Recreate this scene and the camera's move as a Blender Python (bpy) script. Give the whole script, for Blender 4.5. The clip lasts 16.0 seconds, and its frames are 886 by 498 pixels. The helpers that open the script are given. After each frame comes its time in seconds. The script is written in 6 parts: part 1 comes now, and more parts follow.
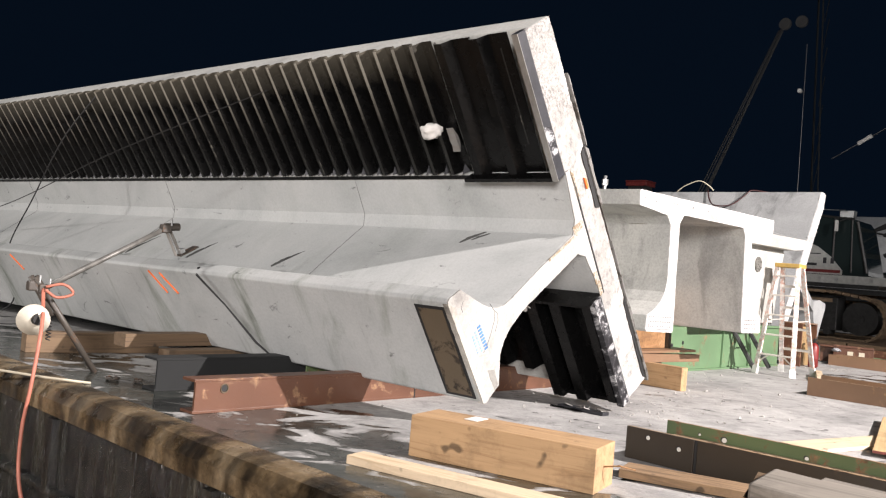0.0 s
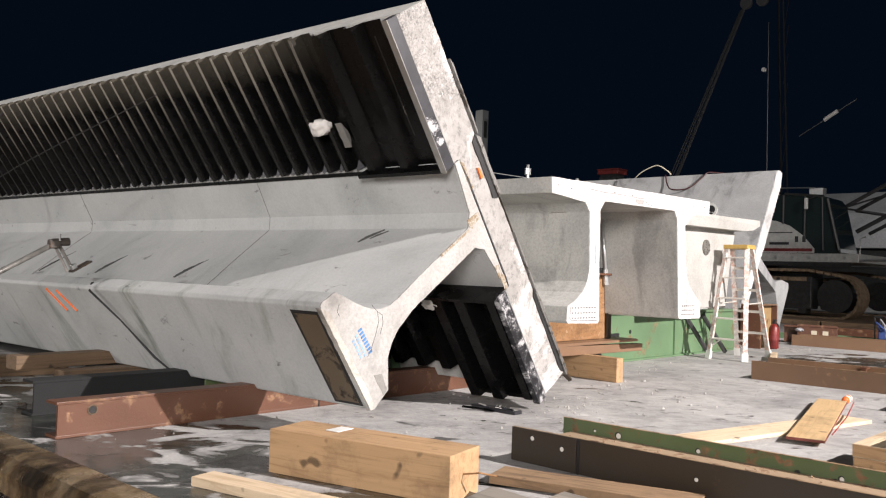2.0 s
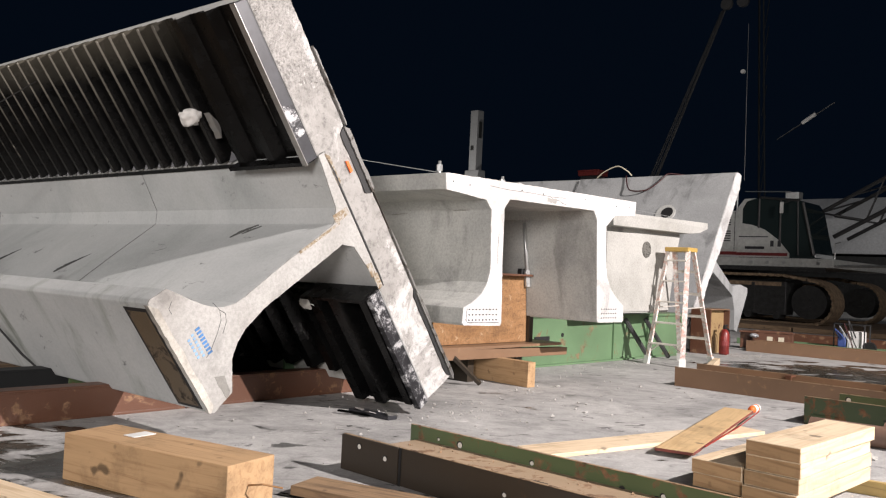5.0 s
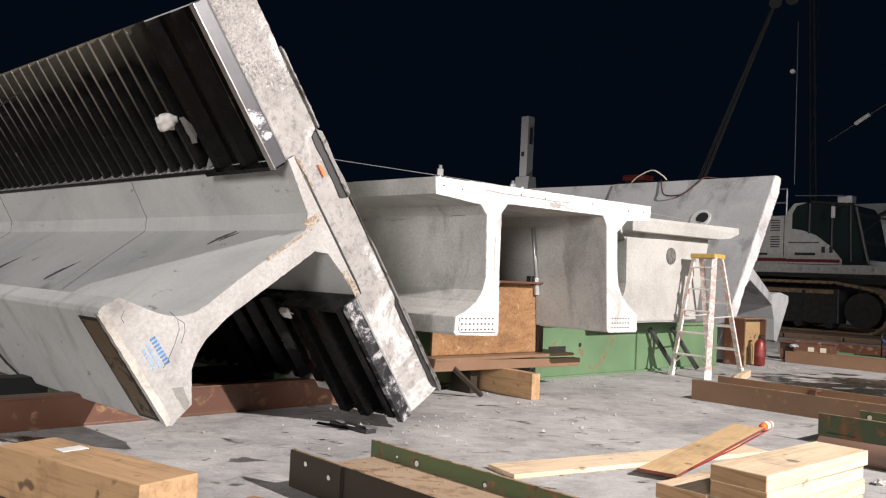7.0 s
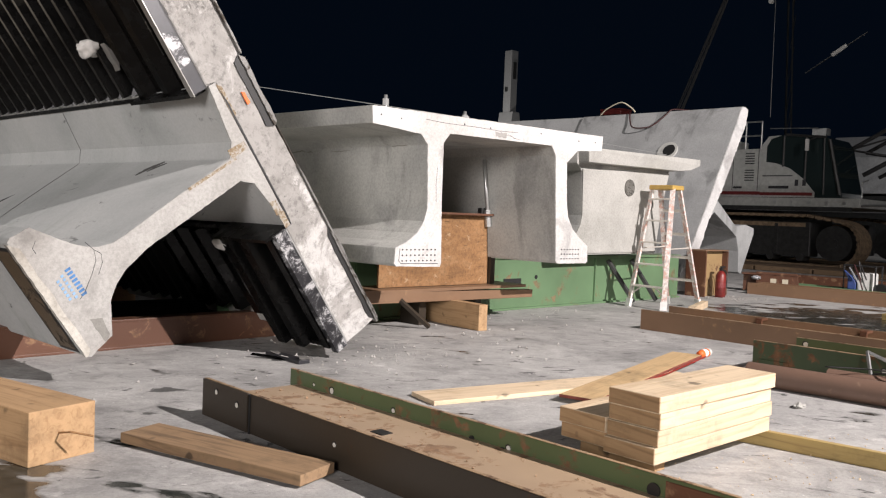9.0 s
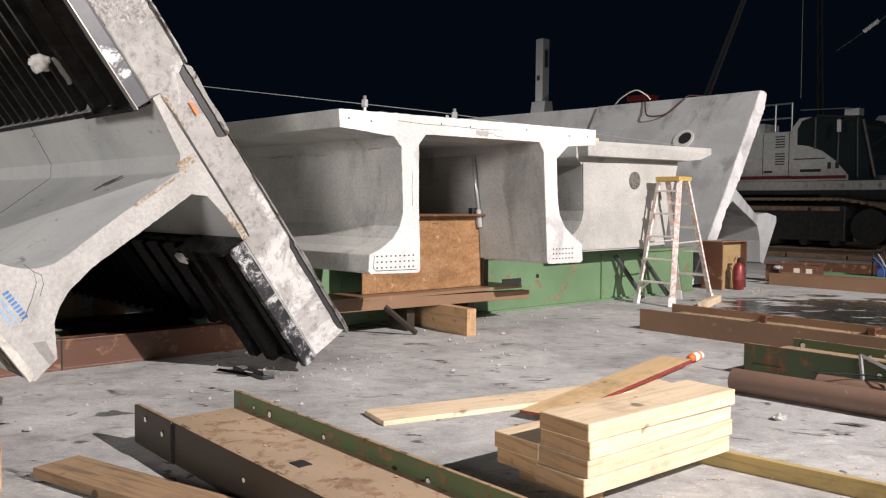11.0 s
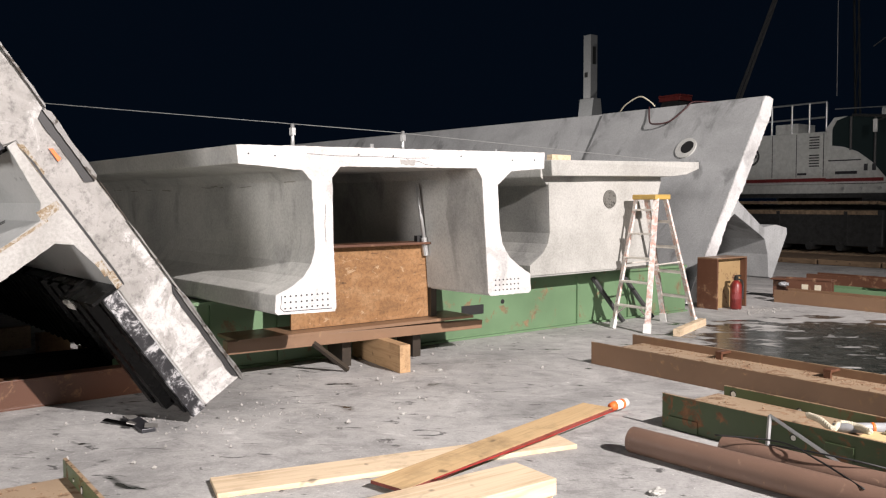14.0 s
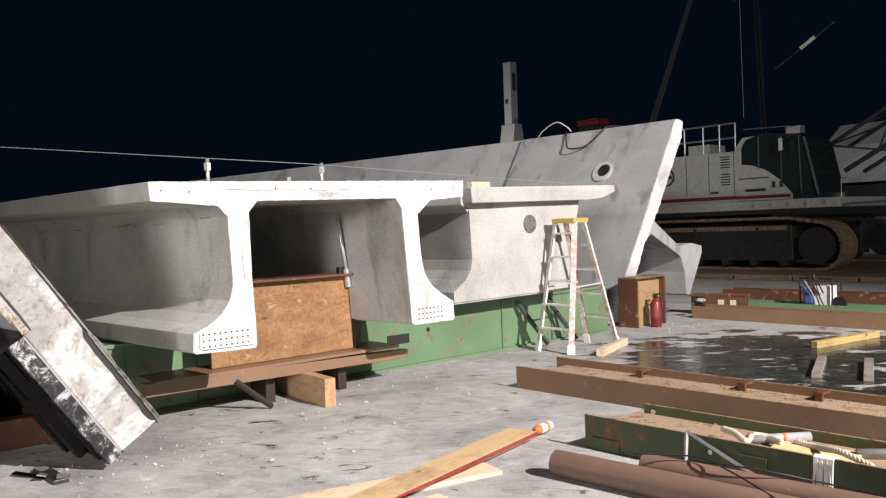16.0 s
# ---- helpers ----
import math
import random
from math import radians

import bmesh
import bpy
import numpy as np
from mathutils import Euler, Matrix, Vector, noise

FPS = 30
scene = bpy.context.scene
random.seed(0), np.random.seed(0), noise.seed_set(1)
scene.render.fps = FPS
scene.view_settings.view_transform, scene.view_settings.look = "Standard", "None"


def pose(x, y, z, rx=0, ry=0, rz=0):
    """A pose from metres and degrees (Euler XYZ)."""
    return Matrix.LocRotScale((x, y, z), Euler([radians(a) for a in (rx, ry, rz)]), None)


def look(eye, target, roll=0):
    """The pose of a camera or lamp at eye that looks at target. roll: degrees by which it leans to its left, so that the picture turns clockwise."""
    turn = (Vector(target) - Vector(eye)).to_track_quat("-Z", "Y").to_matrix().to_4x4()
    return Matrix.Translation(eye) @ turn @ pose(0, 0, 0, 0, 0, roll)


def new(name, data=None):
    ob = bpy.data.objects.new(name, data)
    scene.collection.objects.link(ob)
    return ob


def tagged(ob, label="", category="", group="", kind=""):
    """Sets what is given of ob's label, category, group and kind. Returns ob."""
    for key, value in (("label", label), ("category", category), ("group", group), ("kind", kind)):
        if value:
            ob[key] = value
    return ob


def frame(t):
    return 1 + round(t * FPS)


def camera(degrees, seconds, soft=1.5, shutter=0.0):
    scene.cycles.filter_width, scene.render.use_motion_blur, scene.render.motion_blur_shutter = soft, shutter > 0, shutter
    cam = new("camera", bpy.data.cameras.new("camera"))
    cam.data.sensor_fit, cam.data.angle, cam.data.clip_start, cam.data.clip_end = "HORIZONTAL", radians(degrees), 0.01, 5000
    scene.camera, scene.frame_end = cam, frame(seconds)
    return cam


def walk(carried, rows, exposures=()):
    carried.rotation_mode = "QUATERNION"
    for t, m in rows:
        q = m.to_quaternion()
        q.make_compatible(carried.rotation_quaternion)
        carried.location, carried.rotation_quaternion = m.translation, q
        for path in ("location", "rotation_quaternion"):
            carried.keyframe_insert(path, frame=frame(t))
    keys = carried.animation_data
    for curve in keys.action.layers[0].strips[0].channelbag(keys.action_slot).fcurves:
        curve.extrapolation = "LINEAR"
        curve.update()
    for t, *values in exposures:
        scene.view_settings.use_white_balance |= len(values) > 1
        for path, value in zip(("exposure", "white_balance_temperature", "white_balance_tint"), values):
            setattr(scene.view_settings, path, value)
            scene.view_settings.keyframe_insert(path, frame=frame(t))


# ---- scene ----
cam = camera(56.2, 16.0, soft=1.2)
PATH = [
    (0, (0.437, 0.446, 1.126), (0.368, 2.444, 1.181), 5.0),
    (0.5, (0.643, 0.573, 1.102), (0.575, 2.571, 1.154), 5.5),
    (1, (0.807, 0.689, 1.16), (0.743, 2.687, 1.205), 3.5),
    (1.5, (0.98, 0.745, 1.159), (0.922, 2.744, 1.209), 1.9),
    (2, (1.248, 0.775, 1.177), (1.191, 2.773, 1.23), 1.9),
    (2.5, (1.418, 0.864, 1.158), (1.36, 2.862, 1.223), 2.2),
    (3, (1.59, 0.98, 1.181), (1.523, 2.978, 1.244), 2.8),
    (3.5, (1.727, 1.031, 1.193), (1.663, 3.029, 1.256), 2.4),
    (4, (1.939, 1.015, 1.197), (1.866, 3.012, 1.26), 2.4),
    (4.5, (2.114, 0.982, 1.204), (2.015, 2.979, 1.255), 2.4),
    (5, (2.29, 1.106, 1.203), (2.221, 3.104, 1.257), 2.7),
    (7.5, (2.98, 1.448, 1.24), (2.757, 3.435, 1.305), 2.7),
    (8, (3.098, 1.473, 1.226), (2.896, 3.463, 1.254), 2.5),
    (8.5, (3.245, 1.489, 1.203), (3.054, 3.48, 1.162), 2.5),
    (9, (3.295, 1.532, 1.192), (3.122, 3.523, 1.108), 2.3),
    (9.5, (3.304, 1.54, 1.213), (3.145, 3.532, 1.127), 1.9),
    (10, (3.422, 1.596, 1.198), (3.267, 3.588, 1.108), 1.2),
    (12.5, (4.511, 2.364, 1.606), (4.062, 4.309, 1.481), 0.5),
    (13, (4.697, 2.47, 1.641), (4.253, 4.416, 1.521), 0.4),
    (13.5, (4.896, 2.484, 1.651), (4.462, 4.433, 1.531), 0.0),
    (14, (5.015, 2.475, 1.644), (4.594, 4.427, 1.529), -0.2),
    (14.5, (5.056, 2.496, 1.639), (4.647, 4.451, 1.528), -0.5),
    (15, (5.081, 2.499, 1.655), (4.705, 4.46, 1.556), -0.8),
    (15.5, (5.085, 2.491, 1.653), (4.804, 4.47, 1.575), -1.5),
    (16, (5.09, 2.476, 1.665), (4.838, 4.46, 1.612), -2.1),
]
EXPOSURES = [(0.0, 0.22), (0.5, 0.02), (1.5, -0.08), (3.0, -0.19), (5.0, -0.33), (8.0, -0.33), (8.45, -0.50), (10.0, -0.54), (12.5, -0.43), (14.0, -0.36), (16.0, -0.26)]
walk(cam, [(t, look(eye, target, roll)) for t, eye, target, roll in PATH], EXPOSURES)

# ---- world and light ----
world = bpy.data.worlds.new("night")
scene.world = world
world.use_nodes = True
bg = world.node_tree.nodes["Background"]
bg.inputs[0].default_value = (0.10, 0.235, 0.52, 1)
bg.inputs[1].default_value = 0.0155


def flood(name, eye, target, watts, size, colour, spread=120):
    lamp = bpy.data.lights.new(name, "SPOT")
    lamp.energy, lamp.shadow_soft_size, lamp.color = watts, size, colour
    lamp.spot_size, lamp.spot_blend = radians(spread), 0.6
    ob = new(name, lamp)
    ob.matrix_world = look(eye, target)
    return ob


flood("flood_light", (16.2, 0.4, 9.6), (4.0, 6.9, 0.3), 38500, 0.10, (1.0, 0.915, 0.90), 101)
flood("flood_light", (0.6, -13.5, 5.0), (-4.0, 8.5, 1.4), 18500, 2.6, (1.0, 0.93, 0.92), 62)
# assumed second lamp head, added to brighten the crane
flood("flood_light", (16.6, 0.6, 9.6), (13.0, 30.0, 1.6), 5700, 0.12, (1.0, 0.93, 0.91), 62)

# invented lamp out of view that lifts the pale covered barge
flood("flood_light", (34.0, 28.0, 9.0), (24.0, 48.0, 4.5), 8000, 0.3, (1.0, 0.96, 0.93), 80)
flood("flood_light", (-15.0, 3.0, 6.0), (-4.0, 14.5, 1.5), 4500, 0.4, (1.0, 0.95, 0.93), 75)
# no known source here: extra lamp put in to light the distant spud
flood("flood_light", (-2.0, 68.0, 3.5), (2.4, 76.0, 10.0), 5500, 0.3, (1.0, 0.95, 0.9), 70)

# ---- yard frame: x along the end faces, y along the units, z up ----
YARD = pose(2.029, 8.581, 0, 0, 0, 48.8)
SKEW = math.tan(radians(3.5))


# ---- materials ----
def material(name, build, rough=0.8, metal=0.0):
    m = bpy.data.materials.new(name)
    m.use_nodes = True
    t = m.node_tree
    b = t.nodes["Principled BSDF"]
    b.inputs["Roughness"].default_value, b.inputs["Metallic"].default_value = rough, metal
    build(t, b)
    return m


def coords(t, scale=(1, 1, 1), turn=0.0):
    g = t.nodes.new("ShaderNodeNewGeometry")
    mp = t.nodes.new("ShaderNodeMapping")
    mp.inputs["Scale"].default_value = scale
    mp.inputs["Rotation"].default_value = (0, 0, radians(turn))
    t.links.new(g.outputs["Position"], mp.inputs["Vector"])
    return mp.outputs[0]


def local(t, scale=(1, 1, 1)):
    g = t.nodes.new("ShaderNodeTexCoord")
    mp = t.nodes.new("ShaderNodeMapping")
    mp.inputs["Scale"].default_value = scale
    t.links.new(g.outputs["Object"], mp.inputs["Vector"])
    return mp.outputs[0]


def grain(t, vec, scale, detail=6, rough=0.6, distort=0.0):
    n = t.nodes.new("ShaderNodeTexNoise")
    n.inputs["Scale"].default_value, n.inputs["Detail"].default_value = scale, detail
    n.inputs["Roughness"].default_value, n.inputs["Distortion"].default_value = rough, distort
    t.links.new(vec, n.inputs["Vector"])
    return n.outputs["Fac"]


def ramp(t, fac, *stops):
    r = t.nodes.new("ShaderNodeValToRGB")
    e = r.color_ramp.elements
    while len(e) < len(stops):
        e.new(0.5)
    for el, (p, c) in zip(e, stops):
        el.position = p
        el.color = (*c, 1) if isinstance(c, tuple) else (c, c, c, 1)
    t.links.new(fac, r.inputs[0])
    return r.outputs[0]


def mix(t, fac, a, b, mode="MIX"):
    n = t.nodes.new("ShaderNodeMix")
    n.data_type, n.blend_type = "RGBA", mode
    for socket, v in ((n.inputs[0], fac), (n.inputs[6], a), (n.inputs[7], b)):
        if isinstance(v, (int, float)):
            socket.default_value = v
        elif isinstance(v, tuple):
            socket.default_value = (*v, 1)
        else:
            t.links.new(v, socket)
    return n.outputs[2]


def bump(t, b, height, strength=0.3, distance=0.01):
    n = t.nodes.new("ShaderNodeBump")
    n.inputs["Strength"].default_value, n.inputs["Distance"].default_value = strength, distance
    t.links.new(height, n.inputs["Height"])
    t.links.new(n.outputs[0], b.inputs["Normal"])


def concrete(base, dark, stain=0.5, streak=(1, 1, 1)):
    def build(t, b):
        v = coords(t)
        c = ramp(t, grain(t, v, 1.3, 8, 0.62, 0.4), (0.3, dark), (0.55, base), (0.8, tuple(min(1, x * 1.08) for x in base)))
        fine = ramp(t, grain(t, v, 42, 6, 0.75), (0.3, 0.72), (0.6, 1.0))
        c = mix(t, 1.0, c, fine, "MULTIPLY")
        s = ramp(t, grain(t, coords(t, streak), 2.2, 5, 0.6, 0.6), (0.56, 1.0), (0.68, 1.0 - stain))
        c = mix(t, 1.0, c, s, "MULTIPLY")
        t.links.new(c, b.inputs["Base Color"])
        bump(t, b, grain(t, v, 60, 6, 0.7), 0.25, 0.006)
        pits = ramp(t, grain(t, v, 5, 4), (0.35, 0.72), (0.65, 0.92))
        t.links.new(pits, b.inputs["Roughness"])
    return build


M_CONC = material("cast_concrete", concrete((0.46, 0.46, 0.43), (0.33, 0.335, 0.32), 0.3, (1.0, 1.0, 0.35)))


def streaked(t, b):
    v = coords(t)
    c = ramp(t, grain(t, v, 0.9, 8, 0.6, 0.5), (0.3, (0.31, 0.325, 0.315)), (0.5, (0.40, 0.41, 0.40)), (0.75, (0.46, 0.467, 0.452)))
    mp = local(t, (1, 1, 1))
    r = mp.node
    r.vector_type = "POINT"
    r.inputs["Rotation"].default_value = (0, radians(-56), 0)
    r.inputs["Scale"].default_value = (0.30, 1.25, 0.30)
    s = ramp(t, grain(t, mp, 1.6, 6, 0.65, 0.5), (0.31, (0.40, 0.42, 0.38)), (0.39, (0.74, 0.76, 0.72)), (0.47, 1.0))
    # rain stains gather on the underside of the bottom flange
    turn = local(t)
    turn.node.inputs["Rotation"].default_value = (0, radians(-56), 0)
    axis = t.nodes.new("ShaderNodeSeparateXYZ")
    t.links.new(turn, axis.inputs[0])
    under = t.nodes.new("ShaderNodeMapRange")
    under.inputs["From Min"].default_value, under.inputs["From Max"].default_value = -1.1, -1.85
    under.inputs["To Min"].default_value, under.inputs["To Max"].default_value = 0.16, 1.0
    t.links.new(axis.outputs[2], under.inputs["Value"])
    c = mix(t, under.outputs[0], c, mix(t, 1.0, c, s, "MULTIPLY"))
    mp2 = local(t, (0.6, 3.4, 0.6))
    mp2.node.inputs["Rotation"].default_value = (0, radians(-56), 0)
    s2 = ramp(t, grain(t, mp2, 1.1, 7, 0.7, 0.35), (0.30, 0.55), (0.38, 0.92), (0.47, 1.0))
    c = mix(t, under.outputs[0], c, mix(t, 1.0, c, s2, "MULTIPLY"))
    sp = ramp(t, grain(t, coords(t, (1.5, 1.5, 3.0), 40), 2.4, 5, 0.65, 0.8), (0.64, 1.0), (0.71, 0.42))
    c = mix(t, 1.0, c, sp, "MULTIPLY")
    c = mix(t, 1.0, c, ramp(t, grain(t, v, 45, 4, 0.7), (0.3, 0.88), (0.6, 1.0)), "MULTIPLY")
    t.links.new(c, b.inputs["Base Color"])
    bump(t, b, grain(t, v, 60, 6, 0.7), 0.2, 0.005)


M_CONC_T = material("water_stained_concrete", streaked, 0.75)
M_CONC_END = material("saw_cut_concrete", concrete((0.58, 0.575, 0.56), (0.45, 0.44, 0.42), 0.25))
M_CONC_ENDG = material("girder_end_concrete", concrete((0.37, 0.365, 0.345), (0.27, 0.26, 0.24), 0.3))
M_CONC_ROUGH = material("broken_concrete", concrete((0.50, 0.48, 0.43), (0.22, 0.20, 0.17), 0.5))

M_CONC_LIGHT = material("cream_concrete", concrete((0.435, 0.43, 0.40), (0.33, 0.328, 0.30), 0.35, (1.0, 1.0, 0.15)))


def slab_end_build(t, b):
    v = coords(t)
    c = ramp(t, grain(t, v, 3.2, 8, 0.66, 0.7), (0.32, (0.23, 0.223, 0.208)), (0.52, (0.31, 0.30, 0.283)), (0.72, (0.36, 0.35, 0.332)))
    # height term spreads the plaster patches to paint the brighter light low down
    tall = t.nodes.new("ShaderNodeSeparateXYZ")
    t.links.new(v, tall.inputs[0])
    more = t.nodes.new("ShaderNodeMapRange")
    more.inputs["From Min"].default_value, more.inputs["From Max"].default_value = 1.5, 0.5
    more.inputs["To Min"].default_value, more.inputs["To Max"].default_value = 0.0, 0.13
    t.links.new(tall.outputs[2], more.inputs["Value"])
    smear = t.nodes.new("ShaderNodeMath")
    t.links.new(grain(t, v, 3.0, 10, 0.76, 0.6), smear.inputs[0])
    t.links.new(more.outputs[0], smear.inputs[1])
    plaster_and_light = ramp(t, smear.outputs[0], (0.55, 0.0), (0.62, 0.85))
    c = mix(t, plaster_and_light, c, (0.50, 0.492, 0.475))
    pits = ramp(t, grain(t, v, 46, 4, 0.65), (0.27, 0.30), (0.34, 1.0))
    c = mix(t, 1.0, c, pits, "MULTIPLY")
    # exposed aggregate in the broken upper part of the slab end
    high = t.nodes.new("ShaderNodeSeparateXYZ")
    t.links.new(v, high.inputs[0])
    raw = t.nodes.new("ShaderNodeMapRange")
    raw.inputs["From Min"].default_value, raw.inputs["From Max"].default_value = 2.42, 2.56
    t.links.new(high.outputs[2], raw.inputs["Value"])
    stones = ramp(t, grain(t, v, 66, 6, 0.7, 0.4), (0.36, 0.58), (0.46, 0.92), (0.60, 1.10))
    c = mix(t, raw.outputs[0], c, mix(t, 1.0, c, stones, "MULTIPLY"))
    grit = ramp(t, grain(t, v, 17, 7, 0.75), (0.33, 0.55), (0.5, 1.0))
    c = mix(t, 1.0, c, grit, "MULTIPLY")
    t.links.new(c, b.inputs["Base Color"])
    bump(t, b, grain(t, v, 34, 8, 0.78), 0.7, 0.012)


M_CONC_ENDB = material("chipped_slab_end", slab_end_build, 0.85)
M_CONC_FAR = material("grey_far_concrete", concrete((0.32, 0.328, 0.325), (0.235, 0.242, 0.24), 0.4, (1.0, 1.0, 0.2)))

M_CONC_ROUGH2 = material("pale_broken_edge", concrete((0.60, 0.60, 0.59), (0.36, 0.35, 0.34), 0.3))

M_PATCH = material("dark_rough_mortar", concrete((0.14, 0.135, 0.12), (0.07, 0.068, 0.06), 0.5))


def deck_build(t, b):
    v = coords(t)
    c = ramp(t, grain(t, v, 0.9, 10, 0.68, 0.8), (0.28, (0.23, 0.228, 0.222)), (0.5, (0.365, 0.36, 0.348)), (0.75, (0.50, 0.492, 0.472)))
    sc = ramp(t, grain(t, coords(t, (1, 1.35, 1), -48), 3.6, 9, 0.70, 1.2), (0.34, 0.72), (0.50, 0.98), (0.72, 1.14))
    dust = ramp(t, grain(t, coords(t, (1, 1.6, 1), 20), 2.3, 10, 0.74, 1.3), (0.56, 1.0), (0.66, 1.3))
    sc = mix(t, 1.0, sc, dust, "MULTIPLY")
    score = ramp(t, grain(t, coords(t, (0.6, 26, 1), -48), 2.2, 3, 0.5, 0.3), (0.68, 1.0), (0.71, 0.6))
    sc = mix(t, 1.0, sc, score, "MULTIPLY")
    c = mix(t, 1.0, c, sc, "MULTIPLY")
    specks = ramp(t, grain(t, v, 26, 3, 0.6), (0.66, 1.0), (0.72, 1.7))
    c = mix(t, 1.0, c, specks, "MULTIPLY")
    c = mix(t, 1.0, c, ramp(t, grain(t, v, 48, 6, 0.8), (0.30, 0.74), (0.55, 1.04)), "MULTIPLY")
    oil = ramp(t, grain(t, coords(t, (1.6, 3.2, 1), -60), 2.0, 5, 0.6, 1.2), (0.63, 1.0), (0.68, 0.25))
    c = mix(t, 1.0, c, oil, "MULTIPLY")
    # wet pools in a stretch of the deck beyond the ladder and along the outer edge
    g = t.nodes.new("ShaderNodeNewGeometry")
    d = t.nodes.new("ShaderNodeVectorMath")
    d.operation = "DISTANCE"
    d.inputs[1].default_value = (8.1, 12.1, 0.0)
    t.links.new(g.outputs["Position"], d.inputs[0])
    near = t.nodes.new("ShaderNodeMapRange")
    near.inputs["From Min"].default_value, near.inputs["From Max"].default_value = 1.8, 3.5
    near.inputs["To Min"].default_value, near.inputs["To Max"].default_value = 0.19, -0.12
    t.links.new(d.outputs["Value"], near.inputs["Value"])
    side = t.nodes.new("ShaderNodeSeparateXYZ")
    t.links.new(local(t), side.inputs[0])
    near2 = t.nodes.new("ShaderNodeMapRange")
    near2.inputs["From Min"].default_value, near2.inputs["From Max"].default_value = -2.4, -3.8
    near2.inputs["To Min"].default_value, near2.inputs["To Max"].default_value = -0.10, 0.15
    t.links.new(side.outputs[0], near2.inputs["Value"])
    top = t.nodes.new("ShaderNodeMath")
    top.operation = "MAXIMUM"
    t.links.new(near.outputs[0], top.inputs[0])
    t.links.new(near2.outputs[0], top.inputs[1])
    add = t.nodes.new("ShaderNodeMath")
    add.operation = "ADD"
    t.links.new(grain(t, coords(t, (1, 1.7, 1), -30), 1.9, 5, 0.58, 0.7), add.inputs[0])
    t.links.new(top.outputs[0], add.inputs[1])
    wet = ramp(t, add.outputs[0], (0.55, 0.0), (0.605, 1.0))
    film = ramp(t, grain(t, coords(t, (1, 2.2, 1), -20), 4.5, 7, 0.68, 1.0), (0.42, (0.018, 0.022, 0.019)), (0.58, (0.045, 0.046, 0.040)), (0.70, (0.12, 0.117, 0.105)))
    c = mix(t, wet, c, film)
    t.links.new(c, b.inputs["Base Color"])
    r = mix(t, wet, ramp(t, grain(t, v, 3, 5), (0.3, 0.62), (0.7, 0.9)), ramp(t, grain(t, v, 5, 6, 0.7), (0.35, 0.10), (0.65, 0.30)))
    t.links.new(r, b.inputs["Roughness"])
    c2 = mix(t, wet, grain(t, v, 30, 8, 0.75), (0.5, 0.5, 0.5))
    bump(t, b, c2, 0.6, 0.008)


M_DECK = material("deck_surface", deck_build)


def rusty(paint, rust=(0.16, 0.06, 0.025), amount=0.55, rough=0.65, scale=2.4, gloss=0.45):
    def build(t, b):
        v = coords(t)
        worn = ramp(t, grain(t, v, scale, 9, 0.68, 0.5), (amount, 0.0), (amount + 0.07, 1.0))
        rc = ramp(t, grain(t, v, 14, 6, 0.7), (0.3, tuple(x * 0.45 for x in rust)), (0.6, rust), (0.8, tuple(min(1, x * 1.7) for x in rust)))
        pc = ramp(t, grain(t, v, 0.9, 6, 0.6), (0.3, tuple(x * 0.72 for x in paint)), (0.7, paint))
        t.links.new(mix(t, worn, pc, rc), b.inputs["Base Color"])
        t.links.new(mix(t, worn, (gloss, gloss, gloss), (0.88, 0.88, 0.88)), b.inputs["Roughness"])
        bump(t, b, grain(t, v, 45, 6, 0.7), 0.3, 0.004)
    return build


M_BROWN = material("brown_primer", rusty((0.225, 0.135, 0.080), (0.30, 0.185, 0.10), 0.58, scale=6.5))
M_DARKSTEEL = material("dark_brown_steel", rusty((0.036, 0.027, 0.018), (0.10, 0.056, 0.03), 0.60, scale=4))
M_GREEN = material("green_paint", rusty((0.085, 0.118, 0.052), (0.19, 0.10, 0.05), 0.55, scale=6.5))
M_OLIVE = material("olive_paint", rusty((0.052, 0.075, 0.034), (0.17, 0.085, 0.04), 0.55, scale=7.5))


def rust_plate_build(t, b):
    v = coords(t, (1, 1, 2.6))
    c = ramp(t, grain(t, v, 2.2, 9, 0.7, 0.5), (0.30, (0.16, 0.085, 0.036)), (0.5, (0.26, 0.135, 0.055)), (0.72, (0.33, 0.195, 0.095)))
    c = mix(t, 1.0, c, ramp(t, grain(t, coords(t), 34, 5, 0.7), (0.32, 0.6), (0.55, 1.0)), "MULTIPLY")
    c = mix(t, 1.0, c, ramp(t, grain(t, coords(t, (1, 1, 6)), 5, 4, 0.6), (0.64, 1.0), (0.70, 0.5)), "MULTIPLY")
    flake = ramp(t, grain(t, coords(t, (1, 1, 1.6)), 7, 8, 0.72, 0.8), (0.60, 0.0), (0.64, 0.7))
    c = mix(t, flake, c, (0.42, 0.30, 0.18))
    t.links.new(c, b.inputs["Base Color"])
    bump(t, b, grain(t, coords(t), 40, 6, 0.7), 0.4, 0.006)


M_RUST = material("rusted_plate", rust_plate_build, 0.85)
M_REDRUST = material("red_rust_steel", rusty((0.115, 0.050, 0.028), (0.27, 0.155, 0.085), 0.56, scale=6))


